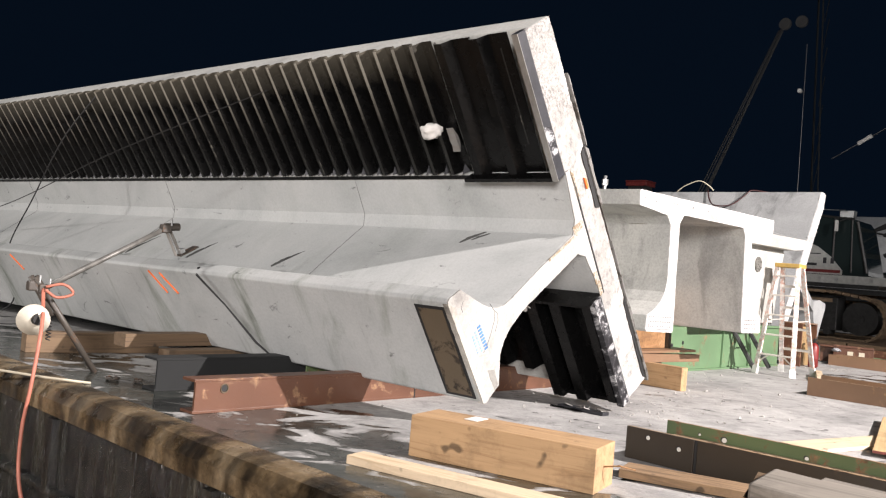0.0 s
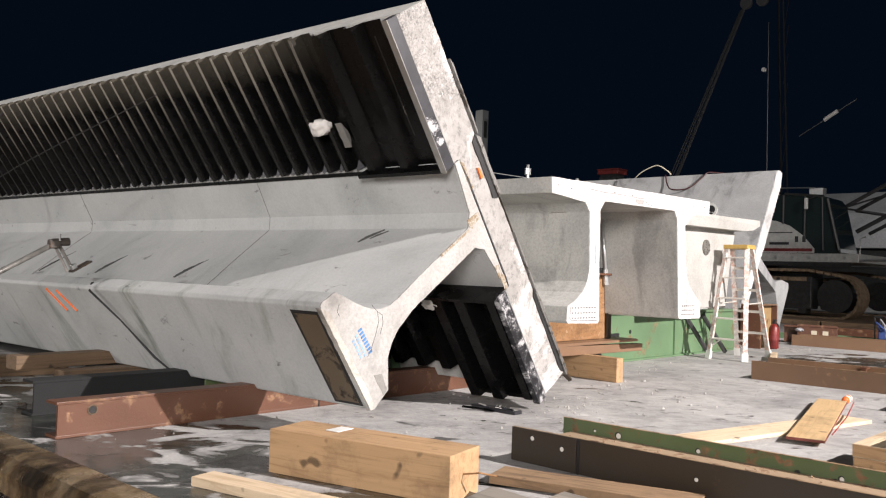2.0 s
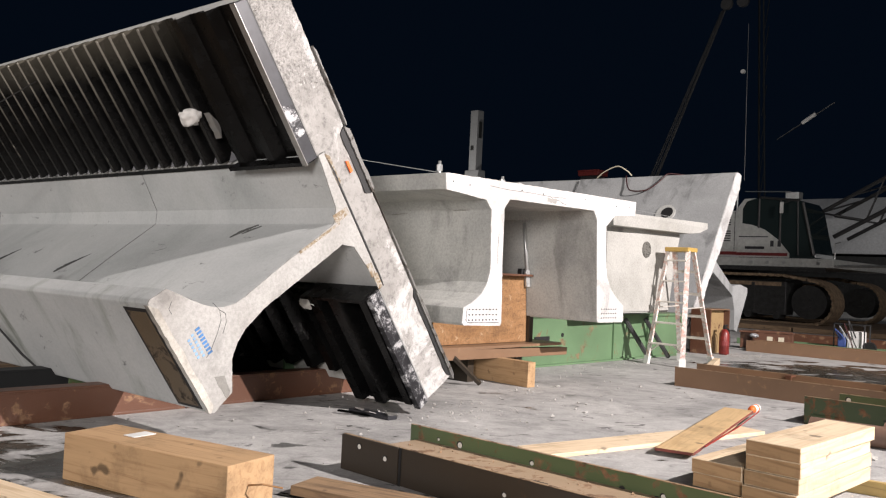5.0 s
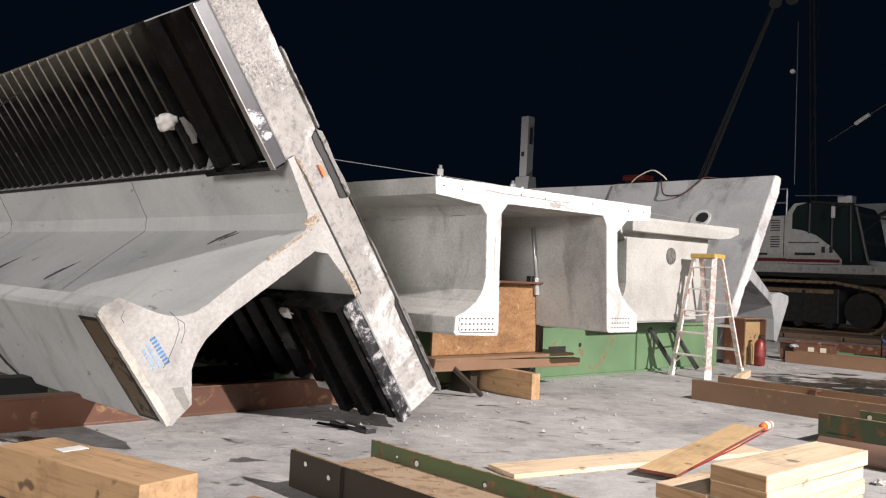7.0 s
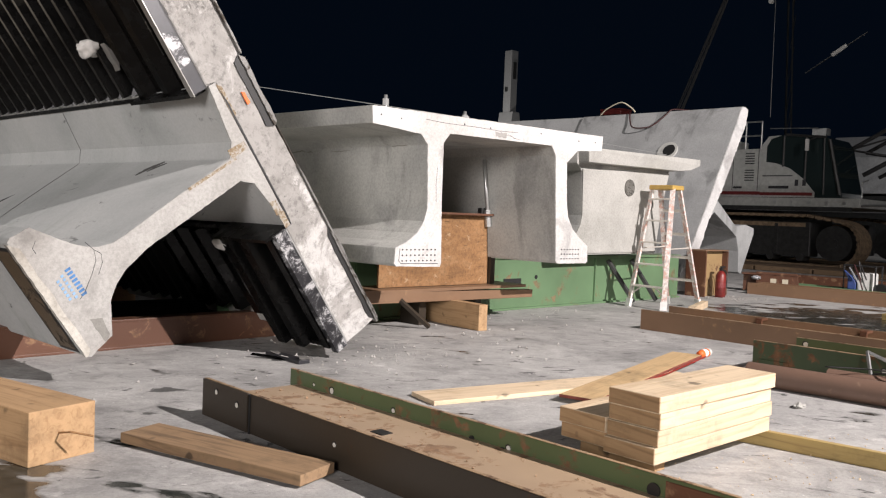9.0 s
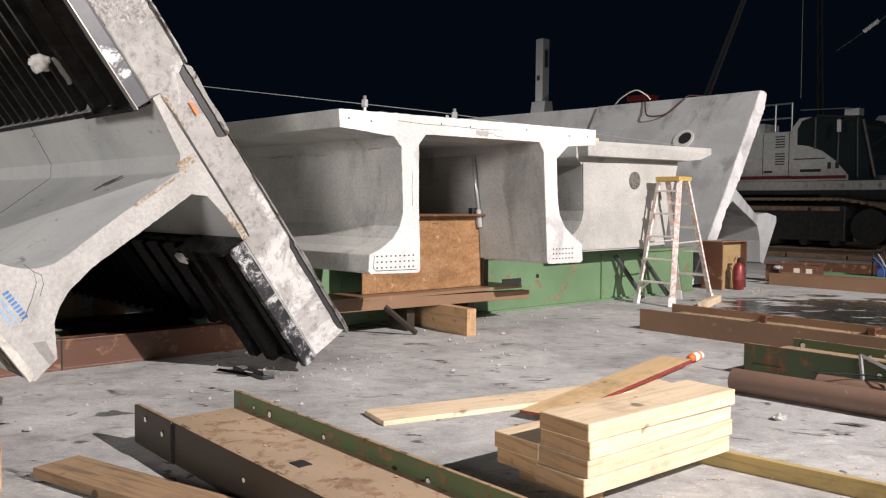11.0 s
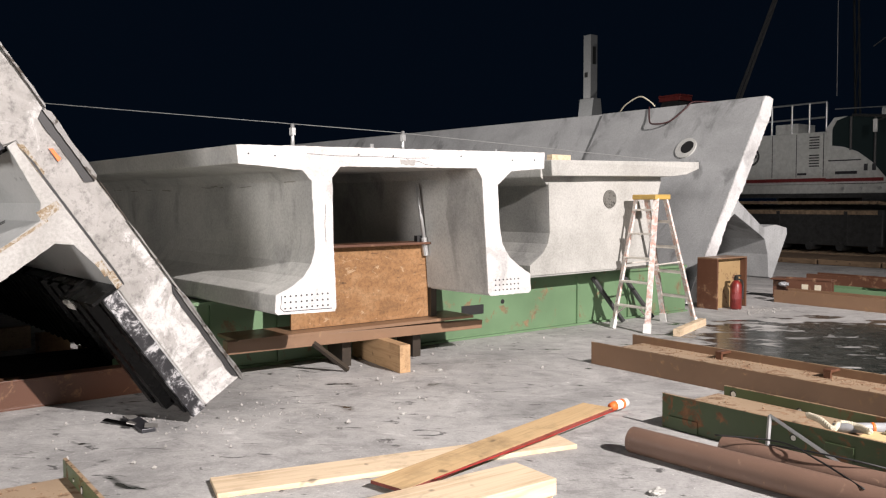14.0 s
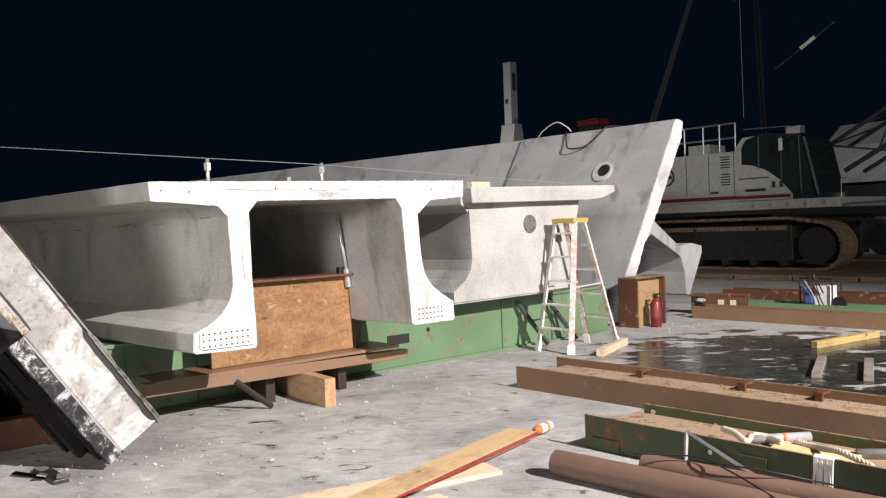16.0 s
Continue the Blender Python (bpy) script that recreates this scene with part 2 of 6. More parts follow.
def hull_build(t, b):
    v = coords(t, (1, 1, 0.16))
    c = ramp(t, grain(t, v, 5.0, 7, 0.65, 0.3), (0.36, (0.003, 0.003, 0.003)), (0.50, (0.012, 0.012, 0.010)), (0.62, (0.028, 0.027, 0.020)), (0.80, (0.11, 0.10, 0.075)))
    t.links.new(c, b.inputs["Base Color"])
    t.links.new(ramp(t, grain(t, v, 9, 5), (0.35, 0.10), (0.65, 0.34)), b.inputs["Roughness"])
    b.inputs["Specular IOR Level"].default_value = 0.8
    bump(t, b, grain(t, coords(t, (1, 1, 0.4)), 9, 6, 0.7), 1.0, 0.07)


M_HULL = material("wet_hull_side", hull_build, 0.2)


def rail_build(t, b):
    v = coords(t)
    c = ramp(t, grain(t, v, 1.9, 5, 0.6, 0.3), (0.36, (0.016, 0.012, 0.007)), (0.46, (0.065, 0.045, 0.024)), (0.55, (0.17, 0.12, 0.065)), (0.70, (0.30, 0.235, 0.15)))
    lap = ramp(t, grain(t, local(t, (0.7, 5.0, 0.7)), 0.9, 2, 0.5, 0.2), (0.40, 0.35), (0.52, 1.0))
    c = mix(t, 1.0, c, lap, "MULTIPLY")
    c = mix(t, 1.0, c, ramp(t, grain(t, v, 26, 6, 0.75), (0.3, 0.5), (0.6, 1.0)), "MULTIPLY")
    t.links.new(c, b.inputs["Base Color"])
    t.links.new(ramp(t, grain(t, v, 6, 5), (0.35, 0.16), (0.65, 0.6)), b.inputs["Roughness"])
    bump(t, b, grain(t, v, 7, 7, 0.7), 0.7, 0.025)


M_EDGE = material("worn_rub_rail", rail_build)

M_OLDPLATE = material("stained_bearing_steel", rusty((0.115, 0.085, 0.052), (0.035, 0.026, 0.018), 0.53, scale=5))


def timber(base, dark, axis=1):
    def build(t, b):
        stretch = [9.0, 9.0, 9.0]
        stretch[axis] = 0.5
        v = local(t, tuple(stretch))
        c = ramp(t, grain(t, v, 3.2, 7, 0.6, 0.9), (0.30, dark), (0.5, base), (0.75, tuple(min(1.0, x * 1.12) for x in base)))
        knots = ramp(t, grain(t, coords(t), 7.0, 2, 0.4), (0.68, 1.0), (0.735, 0.35))
        c = mix(t, 1.0, c, knots, "MULTIPLY")
        dirt = ramp(t, grain(t, coords(t), 3.0, 8, 0.7), (0.30, 0.62), (0.48, 1.0))
        c = mix(t, 1.0, c, dirt, "MULTIPLY")
        o = t.nodes.new("ShaderNodeObjectInfo")
        c = mix(t, 1.0, c, ramp(t, o.outputs["Random"], (0.0, 0.86), (1.0, 1.1)), "MULTIPLY")
        t.links.new(c, b.inputs["Base Color"])
        bump(t, b, grain(t, v, 6.0, 5, 0.6), 0.25, 0.003)
    return build


M_WOOD = material("sawn_timber", timber((0.41, 0.262, 0.135), (0.29, 0.172, 0.083)), 0.75)
M_PALEWOOD = material("fresh_lumber", timber((0.60, 0.475, 0.325), (0.46, 0.34, 0.21)), 0.7)
# brown lowered so the blocking carries the shadow under the girder in its colour
M_MIDWOOD = material("shaded_brown_blocking", timber((0.145, 0.095, 0.054), (0.07, 0.045, 0.026), 0), 0.8)
M_LUMBER_X = material("stacked_lumber", timber((0.62, 0.495, 0.34), (0.47, 0.345, 0.215), 0), 0.7)
M_OLDWOOD = material("weathered_timber", timber((0.20, 0.135, 0.08), (0.10, 0.065, 0.04)), 0.85)


def paler_near_top(t, lo, hi, wobble):
    """How much paler the colour gets: near the slab's upper edge, away from the end bay."""
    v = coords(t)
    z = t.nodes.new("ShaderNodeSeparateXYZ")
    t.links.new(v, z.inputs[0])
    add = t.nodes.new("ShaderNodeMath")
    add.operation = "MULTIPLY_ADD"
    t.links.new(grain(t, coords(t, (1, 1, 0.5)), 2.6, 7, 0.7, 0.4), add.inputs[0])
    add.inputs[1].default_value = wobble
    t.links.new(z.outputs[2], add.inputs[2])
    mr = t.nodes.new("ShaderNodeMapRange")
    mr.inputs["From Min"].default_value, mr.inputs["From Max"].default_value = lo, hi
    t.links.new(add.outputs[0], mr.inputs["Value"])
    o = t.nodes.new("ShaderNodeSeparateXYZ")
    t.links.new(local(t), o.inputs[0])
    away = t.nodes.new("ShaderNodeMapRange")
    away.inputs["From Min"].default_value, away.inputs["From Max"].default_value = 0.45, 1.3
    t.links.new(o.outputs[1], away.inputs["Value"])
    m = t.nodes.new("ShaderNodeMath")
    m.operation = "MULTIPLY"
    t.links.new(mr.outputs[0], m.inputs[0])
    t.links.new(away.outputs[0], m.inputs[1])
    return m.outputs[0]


def pans_build(t, b):
    v = coords(t)
    scuff = ramp(t, grain(t, coords(t, (3, 3, 0.5)), 9, 5, 0.7), (0.74, 0.0), (0.78, 0.4))
    both = mix(t, 1.0, paler_near_top(t, 2.90, 3.28, 0.34), scuff, "LIGHTEN")
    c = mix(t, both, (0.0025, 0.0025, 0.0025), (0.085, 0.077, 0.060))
    t.links.new(c, b.inputs["Base Color"])
    t.links.new(ramp(t, grain(t, v, 7, 6), (0.3, 0.16), (0.7, 0.36)), b.inputs["Roughness"])
    b.inputs["Specular IOR Level"].default_value = 0.20
    bump(t, b, grain(t, v, 18, 6, 0.7), 0.12, 0.004)


M_PAN = material("black_coated_steel", pans_build, 0.35, 0.0)


# pale tone paints the light caught along rib edges; the noise adds scuffs
def rib_edge_build(t, b):
    v = coords(t)
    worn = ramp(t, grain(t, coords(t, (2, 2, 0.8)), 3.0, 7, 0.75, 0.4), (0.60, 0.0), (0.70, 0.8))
    both = mix(t, 1.0, paler_near_top(t, 2.66, 3.24, 0.5), worn, "LIGHTEN")
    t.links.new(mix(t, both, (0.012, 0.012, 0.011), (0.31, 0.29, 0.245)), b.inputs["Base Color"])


M_RIBEDGE = material("worn_rib_highlights", rib_edge_build, 0.4, 0.1)


def foil_build(t, b):
    mp = local(t)
    mp.node.vector_type = "TEXTURE"
    mp.node.inputs["Rotation"].default_value = (0, radians(56), 0)
    mp.node.inputs["Scale"].default_value = (0.50, 1.0, 0.62)
    c = ramp(t, grain(t, mp, 4.2, 9, 0.80, 0.5), (0.48, (0.012, 0.012, 0.014)), (0.53, (0.10, 0.10, 0.105)), (0.57, (0.40, 0.40, 0.40)))
    t.links.new(c, b.inputs["Base Color"])
    bump(t, b, grain(t, mp, 6, 5, 0.7, 0.4), 0.35, 0.006)


M_FOIL = material("torn_foil_tape", foil_build, 0.42, 0.15)


def plain(name, colour, rough=0.5, metal=0.0, wear=0.75):
    def build(t, b):
        f = ramp(t, grain(t, coords(t), 9, 6, 0.65), (0.3, wear), (0.65, 1.0))
        t.links.new(mix(t, 1.0, colour, f, "MULTIPLY"), b.inputs["Base Color"])
    return material(name, build, rough, metal)


M_GALV = plain("galvanised_steel", (0.52, 0.53, 0.52), 0.38, 0.7)
M_BLACK = plain("black_rubber_and_shade", (0.015, 0.015, 0.015), 0.55)
M_RED = plain("red_paint", (0.34, 0.022, 0.016), 0.45, 0, 0.5)
M_CASERED = plain("dusty_red_plastic", (0.20, 0.028, 0.024), 0.5, 0, 0.5)
M_EXTRED = plain("scuffed_red_enamel", (0.20, 0.022, 0.018), 0.4, 0, 0.35)
M_ORANGE = plain("orange_paint", (0.80, 0.16, 0.03), 0.5)
M_HOSE = plain("salmon_hose", (0.43, 0.15, 0.10), 0.55)
M_YELLOW = plain("yellow_plastic", (0.50, 0.33, 0.09), 0.5)
M_WHITE = plain("white_paint", (0.75, 0.75, 0.72), 0.5)
M_CRANE = plain("cream_crane_paint", (0.54, 0.55, 0.52), 0.45)
M_STRIPE = plain("dark_red_stripe", (0.20, 0.03, 0.03), 0.45)
M_TRACK = plain("muddy_track_steel", (0.34, 0.245, 0.155), 0.85, 0, 0.35)
M_CHASSIS = plain("greasy_black_steel", (0.045, 0.046, 0.045), 0.45, 0, 0.35)
M_ROPE = plain("pale_rope", (0.55, 0.50, 0.38), 0.9)
M_FIBRE = material("paint_splashed_fibreglass", rusty((0.62, 0.39, 0.32), (0.72, 0.67, 0.63), 0.43, scale=16))
M_BLUE = plain("blue_ink", (0.07, 0.21, 0.46), 0.7, 0, 0.35)
M_INK = plain("black_ink", (0.03, 0.03, 0.035), 0.6)

M_SHEET = material("weathered_edge_sheet", rusty((0.17, 0.165, 0.155), (0.06, 0.05, 0.04), 0.51, scale=9))
M_PATCH2 = material("damp_mortar", concrete((0.24, 0.235, 0.215), (0.17, 0.165, 0.15), 0.3))
M_EDGEB = material("torn_form_board", timber((0.036, 0.028, 0.021), (0.010, 0.008, 0.006), 2), 0.85)


def sealant_build(t, b):
    v = coords(t)
    c = ramp(t, grain(t, v, 19, 8, 0.75, 1.0), (0.36, (0.10, 0.058, 0.028)), (0.48, (0.24, 0.19, 0.125)), (0.56, (0.33, 0.315, 0.285)))
    t.links.new(c, b.inputs["Base Color"])
    bump(t, b, grain(t, v, 30, 6, 0.7), 0.6, 0.01)


M_GLUE = material("brown_sealant", sealant_build, 0.85)
M_BLUE2 = plain("faded_blue_ink", (0.22, 0.38, 0.58), 0.7)
M_SEAM = plain("seam_shadow_grey", (0.16, 0.16, 0.155), 0.8)
M_STAIN = plain("grey_brown_stain", (0.23, 0.22, 0.185), 0.9)
M_SMEAR = material("grease_smear", concrete((0.075, 0.075, 0.07), (0.03, 0.03, 0.03), 0.5))
M_FOAM = plain("white_foam", (0.72, 0.70, 0.66), 0.8)
M_STRIP = plain("dark_steel_strip", (0.030, 0.031, 0.036), 0.42, 0.1, 0.5)
M_TORN = plain("bent_bare_steel", (0.34, 0.33, 0.31), 0.35, 0.6)
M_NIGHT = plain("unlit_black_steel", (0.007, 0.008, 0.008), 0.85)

M_PVC = plain("grey_plastic", (0.30, 0.31, 0.32), 0.4)
M_YELLOWFOAM = plain("pale_foam", (0.62, 0.48, 0.24), 0.8)
M_DARKHOSE = plain("dark_red_hose", (0.045, 0.012, 0.012), 0.5)
M_BLUECASE = plain("blue_plastic", (0.06, 0.10, 0.30), 0.45)
M_GREYWOOD = material("silvered_timber", timber((0.24, 0.215, 0.18), (0.09, 0.08, 0.065)), 0.85)
M_GRIT = plain("brown_grit", (0.34, 0.23, 0.14), 0.95, 0, 0.5)


def water_build(t, b):
    b.inputs["Base Color"].default_value = (0.006, 0.010, 0.012, 1)
    bump(t, b, grain(t, coords(t), 1.4, 4), 0.5, 0.1)


M_WATER = material("dark_water", water_build, 0.12)


def glass_build(t, b):
    b.inputs["Base Color"].default_value = (0.02, 0.03, 0.03, 1)


M_GLASS = material("dark_glass", glass_build, 0.06)


# ---- building helpers ----
def thing(name, label, category, u, w, z=0.0, rz=0.0, group="", kind=""):
    ob = new(name)
    ob.empty_display_size = 0.1
    ob.matrix_world = YARD @ pose(u, w, z, 0, 0, rz)
    return tagged(ob, label, category, group, kind)


def part(name, bm, mat, parent, label="", bevel=0.0, smooth=False, seg=2):
    me = bpy.data.meshes.new(name)
    bmesh.ops.recalc_face_normals(bm, faces=bm.faces)
    bm.to_mesh(me)
    bm.free()
    me.materials.append(mat)
    if smooth:
        me.polygons.foreach_set("use_smooth", [True] * len(me.polygons))
    ob = new(name, me)
    ob.parent = parent
    if bevel:
        mod = ob.modifiers.new("edge", "BEVEL")
        mod.width, mod.segments, mod.limit_method, mod.angle_limit = bevel, seg, "ANGLE", radians(35)
    if label:
        tagged(ob, label)
    return ob


def solo(name, bm, mat, label, category, u=0, w=0, z=0, rz=0, group="", kind="", bevel=0.0, smooth=False):
    ob = part(name, bm, mat, None, "", bevel, smooth)
    ob.matrix_world = YARD @ pose(u, w, z, 0, 0, rz)
    return tagged(ob, label, category, group, kind)


def box(x0, x1, y0, y1, z0, z1, bm=None, m=None):
    bm = bm or bmesh.new()
    vs = [bm.verts.new((x, y, z)) for z in (z0, z1) for y in (y0, y1) for x in (x0, x1)]
    if m is not None:
        for v in vs:
            v.co = m @ v.co
    for f in ((0, 1, 3, 2), (4, 6, 7, 5), (0, 4, 5, 1), (2, 3, 7, 6), (0, 2, 6, 4), (1, 5, 7, 3)):
        bm.faces.new([vs[i] for i in f])
    return bm


def prism(profile, y0, y1, skew=0.0, bm=None, jag=0.0):
    """A profile of (x, z) points drawn from y0 to y1; skew moves x as y grows."""
    bm = bm or bmesh.new()
    a = [bm.verts.new((x, y0 + (random.uniform(-jag, jag) if jag else 0), z)) for x, z in profile]
    c = [bm.verts.new((x - skew * (y1 - y0), y1, z)) for x, z in profile]
    bm.faces.new(a)
    bm.faces.new(c[::-1])
    n = len(a)
    for i in range(n):
        bm.faces.new((a[i], a[(i + 1) % n], c[(i + 1) % n], c[i]))
    return bm


def tube(points, r, sides=10, bm=None, cap=True):
    bm = bm or bmesh.new()
    pts = [Vector(p) for p in points]
    rings = []
    for i, p in enumerate(pts):
        d = (pts[min(i + 1, len(pts) - 1)] - pts[max(i - 1, 0)]).normalized()
        q = d.to_track_quat("Z", "Y")
        rr = r[i] if isinstance(r, (list, tuple)) else r
        rings.append([bm.verts.new(p + q @ Vector((rr * math.cos(2 * math.pi * k / sides), rr * math.sin(2 * math.pi * k / sides), 0))) for k in range(sides)])
    for a, c in zip(rings, rings[1:]):
        for k in range(sides):
            bm.faces.new((a[k], a[(k + 1) % sides], c[(k + 1) % sides], c[k]))
    if cap:
        bm.faces.new(rings[0][::-1])
        bm.faces.new(rings[-1])
    return bm


def curve_points(ctrl, n=24):
    """Catmull-Rom through control points."""
    c = [Vector(p) for p in ctrl]
    c = [c[0] * 2 - c[1]] + c + [c[-1] * 2 - c[-2]]
    out = []
    spans = len(c) - 3
    for k in range(n + 1):
        f = k / n * spans
        i = min(int(f), spans - 1)
        t = f - i
        p0, p1, p2, p3 = c[i:i + 4]
        out.append(0.5 * (2 * p1 + (p2 - p0) * t + (2 * p0 - 5 * p1 + 4 * p2 - p3) * t * t + (3 * p1 - p0 - 3 * p2 + p3) * t ** 3))
    return out


def disc(c, axis, r, depth, sides=18, bm=None):
    a = Vector(axis).normalized() * depth / 2
    return tube([Vector(c) - a, Vector(c) + a], r, sides, bm)


# ---- ground ----
wat = solo("water", box(-400, 600, -400, 900, -2.4, -2.2), M_WATER, "black night water round the barge", "water", kind="structure")
edge = [(-4.5, -0.16), (-4.49, -0.08), (-4.44, -0.025), (-4.36, 0.0), (-4.1, 0.0), (60, 0.0), (60, -1.8), (-4.42, -1.8), (-4.42, -0.22), (-4.5, -0.2)]
deck = solo("floor", prism(edge, -40, 90), M_DECK, "scuffed grey barge deck with wet stains", "deck", kind="structure")
rim = [(-4.53, -0.20), (-4.53, -0.09), (-4.47, -0.012), (-4.40, 0.005), (-4.27, 0.006), (-4.27, -0.03), (-4.40, -0.23)]
part("rub_rail", prism(rim, -40, 40), M_EDGE, deck, "rounded rusty deck edge rail")
part("hull_plate", box(-4.47, -4.425, -40, 40, -1.9, -0.2), M_HULL, deck, "wet black hull side")
for k in range(-12, 14):
    part("hull_rib", box(-4.53, -4.47, k * 2.2 - 0.05, k * 2.2 + 0.05, -1.9, -0.23), M_HULL, deck)
part("hull_strake", tube([(-4.49, -40, -0.78), (-4.49, 40, -0.78)], 0.045, 8), M_HULL, deck, smooth=True)
low = solo("lower_barge_deck", box(-40, -4.9, -40, 40, -1.6, -1.25), M_OLDWOOD, "dark weathered lower landing deck", "deck", kind="structure")

# ---- concrete units ----
PI = [(0.0, 2.10), (0.015, 1.95), (0.578, 1.905), (0.66, 1.82), (0.685, 1.25), (0.65, 1.12), (0.57, 1.01), (0.45, 0.93), (0.32, 0.875),
      (0.31, 0.735), (0.335, 0.71), (0.87, 0.70), (0.885, 0.73), (0.862, 1.30), (0.858, 1.85), (0.94, 1.945),
      (2.44, 1.962), (2.51, 1.865), (2.555, 1.25), (2.59, 0.735), (2.61, 0.71), (3.13, 0.705), (3.155, 0.73), (3.145, 0.90), (3.0, 0.985), (2.86, 1.085),
      (2.77, 1.22), (2.735, 1.40), (2.71, 1.80), (2.885, 1.94), (3.335, 1.978), (3.345, 2.14)]


def roughen(profile, step, amp, seed=0.0):
    """The same outline with more points and small chips along its edges."""
    out = []
    for i, (x, z) in enumerate(profile):
        x1, z1 = profile[(i + 1) % len(profile)]
        n = max(1, int(math.hypot(x1 - x, z1 - z) / step))
        for k in range(n):
            f = k / n
            px, pz = x + (x1 - x) * f, z + (z1 - z) * f
            out.append((px + amp * noise.noise(Vector((px * 23, pz * 23, seed))), pz + amp * noise.noise(Vector((px * 23, pz * 23, seed + 7)))))
    return out


def ragged_patch(u0, u1, z0, z1):
    return prism(roughen([(u0, z0), (u1, z0), (u1, z1), (u0, z1)], 0.02, 0.015, 3.0), -0.003, 0.002)


def pi_unit():
    t = thing("bridge_deck_unit", "pale grey precast concrete deck unit with two girders on steel supports", "bridge girder", 0, 0, 0)
    body = part("girder_body", prism(PI, 0.012, 14, SKEW), M_CONC, t, bevel=0.008)
    part("end_face", prism(roughen(PI, 0.035, 0.006), 0.0, 0.012), M_CONC_END, t, "bright white saw-cut end face with strand dots", bevel=0.0)
    part("crack", tube([(0.62, -0.001, 2.045), (0.9, -0.001, 2.035), (1.3, -0.001, 2.04), (1.62, -0.001, 2.035), (1.9, -0.001, 2.045)], 0.0018, 4), M_INK, t, "thin dark crack")
    part("crack", tube([(1.62, -0.001, 2.03), (1.70, -0.001, 2.0), (1.76, -0.001, 2.01), (1.83, -0.001, 1.985), (1.92, -0.001, 1.975)], 0.002, 4), M_INK, t, "thin dark crack")
    part("crack", tube([(0.79, -0.001, 1.62), (0.78, -0.001, 1.45), (0.79, -0.001, 1.30)], 0.002, 4), M_INK, t, "thin dark crack")
    rnd = random.Random(5)
    y0 = 0.25
    for k in range(34):
        L = rnd.uniform(0.08, 0.34)
        zz, rr = 1.80 + rnd.uniform(-0.03, 0.03), rnd.uniform(0.002, 0.007)
        pts = [(0.6605 - SKEW * (y0 + f * L) + 0.0005 - 0.033 * (1.82 - zz), y0 + f * L, zz + rnd.uniform(-0.006, 0.006)) for f in (0, 0.3, 0.6, 1)]
        part("haunch_stain", tube(pts, [0.001, rr, rr * rnd.uniform(0.5, 1.2), 0.001], 5), M_STAIN, t)
        y0 += L * rnd.uniform(0.7, 2.0)
    part("patch", ragged_patch(1.56, 1.72, 1.975, 2.02), M_CONC_ENDG, t, "small broken-out patch")
    part("strand_outline", tube([(0.37, -0.001, 0.87), (0.36, -0.001, 0.76), (0.39, -0.001, 0.735), (0.84, -0.001, 0.73)], 0.003, 4), M_INK, t)
    for u0, z0 in ((0.10, 2.03), (0.33, 2.02), (1.12, 2.05), (1.48, 2.05), (2.25, 2.07), (2.9, 2.05), (3.2, 2.06)):
        part("pit", disc((u0, -0.001, z0), (0, 1, 0), 0.008, 0.006, 7), M_INK, t)
    for u0, z0, n, m in ((0.40, 0.76, 9, 3), (2.68, 0.76, 7, 3)):
        for i in range(n):
            for j in range(m):
                part("strand_end", disc((u0 + i * 0.05, -0.002, z0 + j * 0.05), (0, 1, 0), 0.0075, 0.008, 8), M_INK, t)
    return t


pi_unit()


def box_unit():
    t = thing("bridge_deck_unit", "pale concrete deck unit with a closed end wall", "bridge girder", 3.75, 1.05, 0)
    prof = [(0.55, 2.115), (0.55, 1.93), (0.66, 1.83), (0.685, 1.25), (0.65, 1.12), (0.57, 1.01), (0.45, 0.93), (0.36, 0.87), (0.36, 0.735), (0.38, 0.72),
            (2.50, 0.74), (2.62, 1.4), (2.78, 1.935), (2.79, 1.96), (3.1, 1.985), (3.355, 2.07), (3.36, 2.165), (3.2, 2.185)]
    part("diaphragm_body", prism(prof[:], 0.02, 12, SKEW), M_CONC, t, bevel=0.008)
    face = [(0.66, 1.86), (0.685, 1.25), (0.65, 1.12), (0.57, 1.01), (0.45, 0.93), (0.36, 0.87), (0.36, 0.745), (2.48, 0.76), (2.61, 1.4), (2.77, 1.93)]
    part("end_wall", prism(face, 0.0, 0.02), M_CONC_LIGHT, t, "smooth cream end wall", bevel=0.004)
    part("flange", prism([(0.58, 1.94), (2.79, 1.965), (3.1, 1.995), (3.37, 2.08), (3.38, 2.175), (0.55, 2.13)], -0.16, 0.03, jag=0.02), M_CONC_LIGHT, t, "ragged overhanging flange lip", bevel=0.01)
    bm = disc((1.74, 0.0, 1.665), (0, 1, 0), 0.118, 0.03, 28)
    patch = part("round_patch", bm, M_PATCH, t, "rough round concrete patch")
    bm = bmesh.new()
    for k in range(26):
        a, rr = random.uniform(0, 6.283), 0.1 * math.sqrt(random.random())
        s = random.uniform(0.008, 0.022)
        bmesh.ops.create_icosphere(bm, subdivisions=1, radius=s, matrix=pose(1.74 + rr * math.cos(a), -0.015, 1.665 + rr * math.sin(a)))
    tagged(part("rubble", bm, M_PATCH, patch), kind="stuff")
    return t


box_unit()

# tilted unit: s runs down the deck slab, n out of its underside
TD, TN, T0 = (0.559, -0.829), (-0.829, -0.559), (-2.054, 3.182)


def tilt(s, n, base=(0.0, 0.0)):
    return (T0[0] + s * TD[0] + n * TN[0] - base[0], T0[1] + s * TD[1] + n * TN[1])


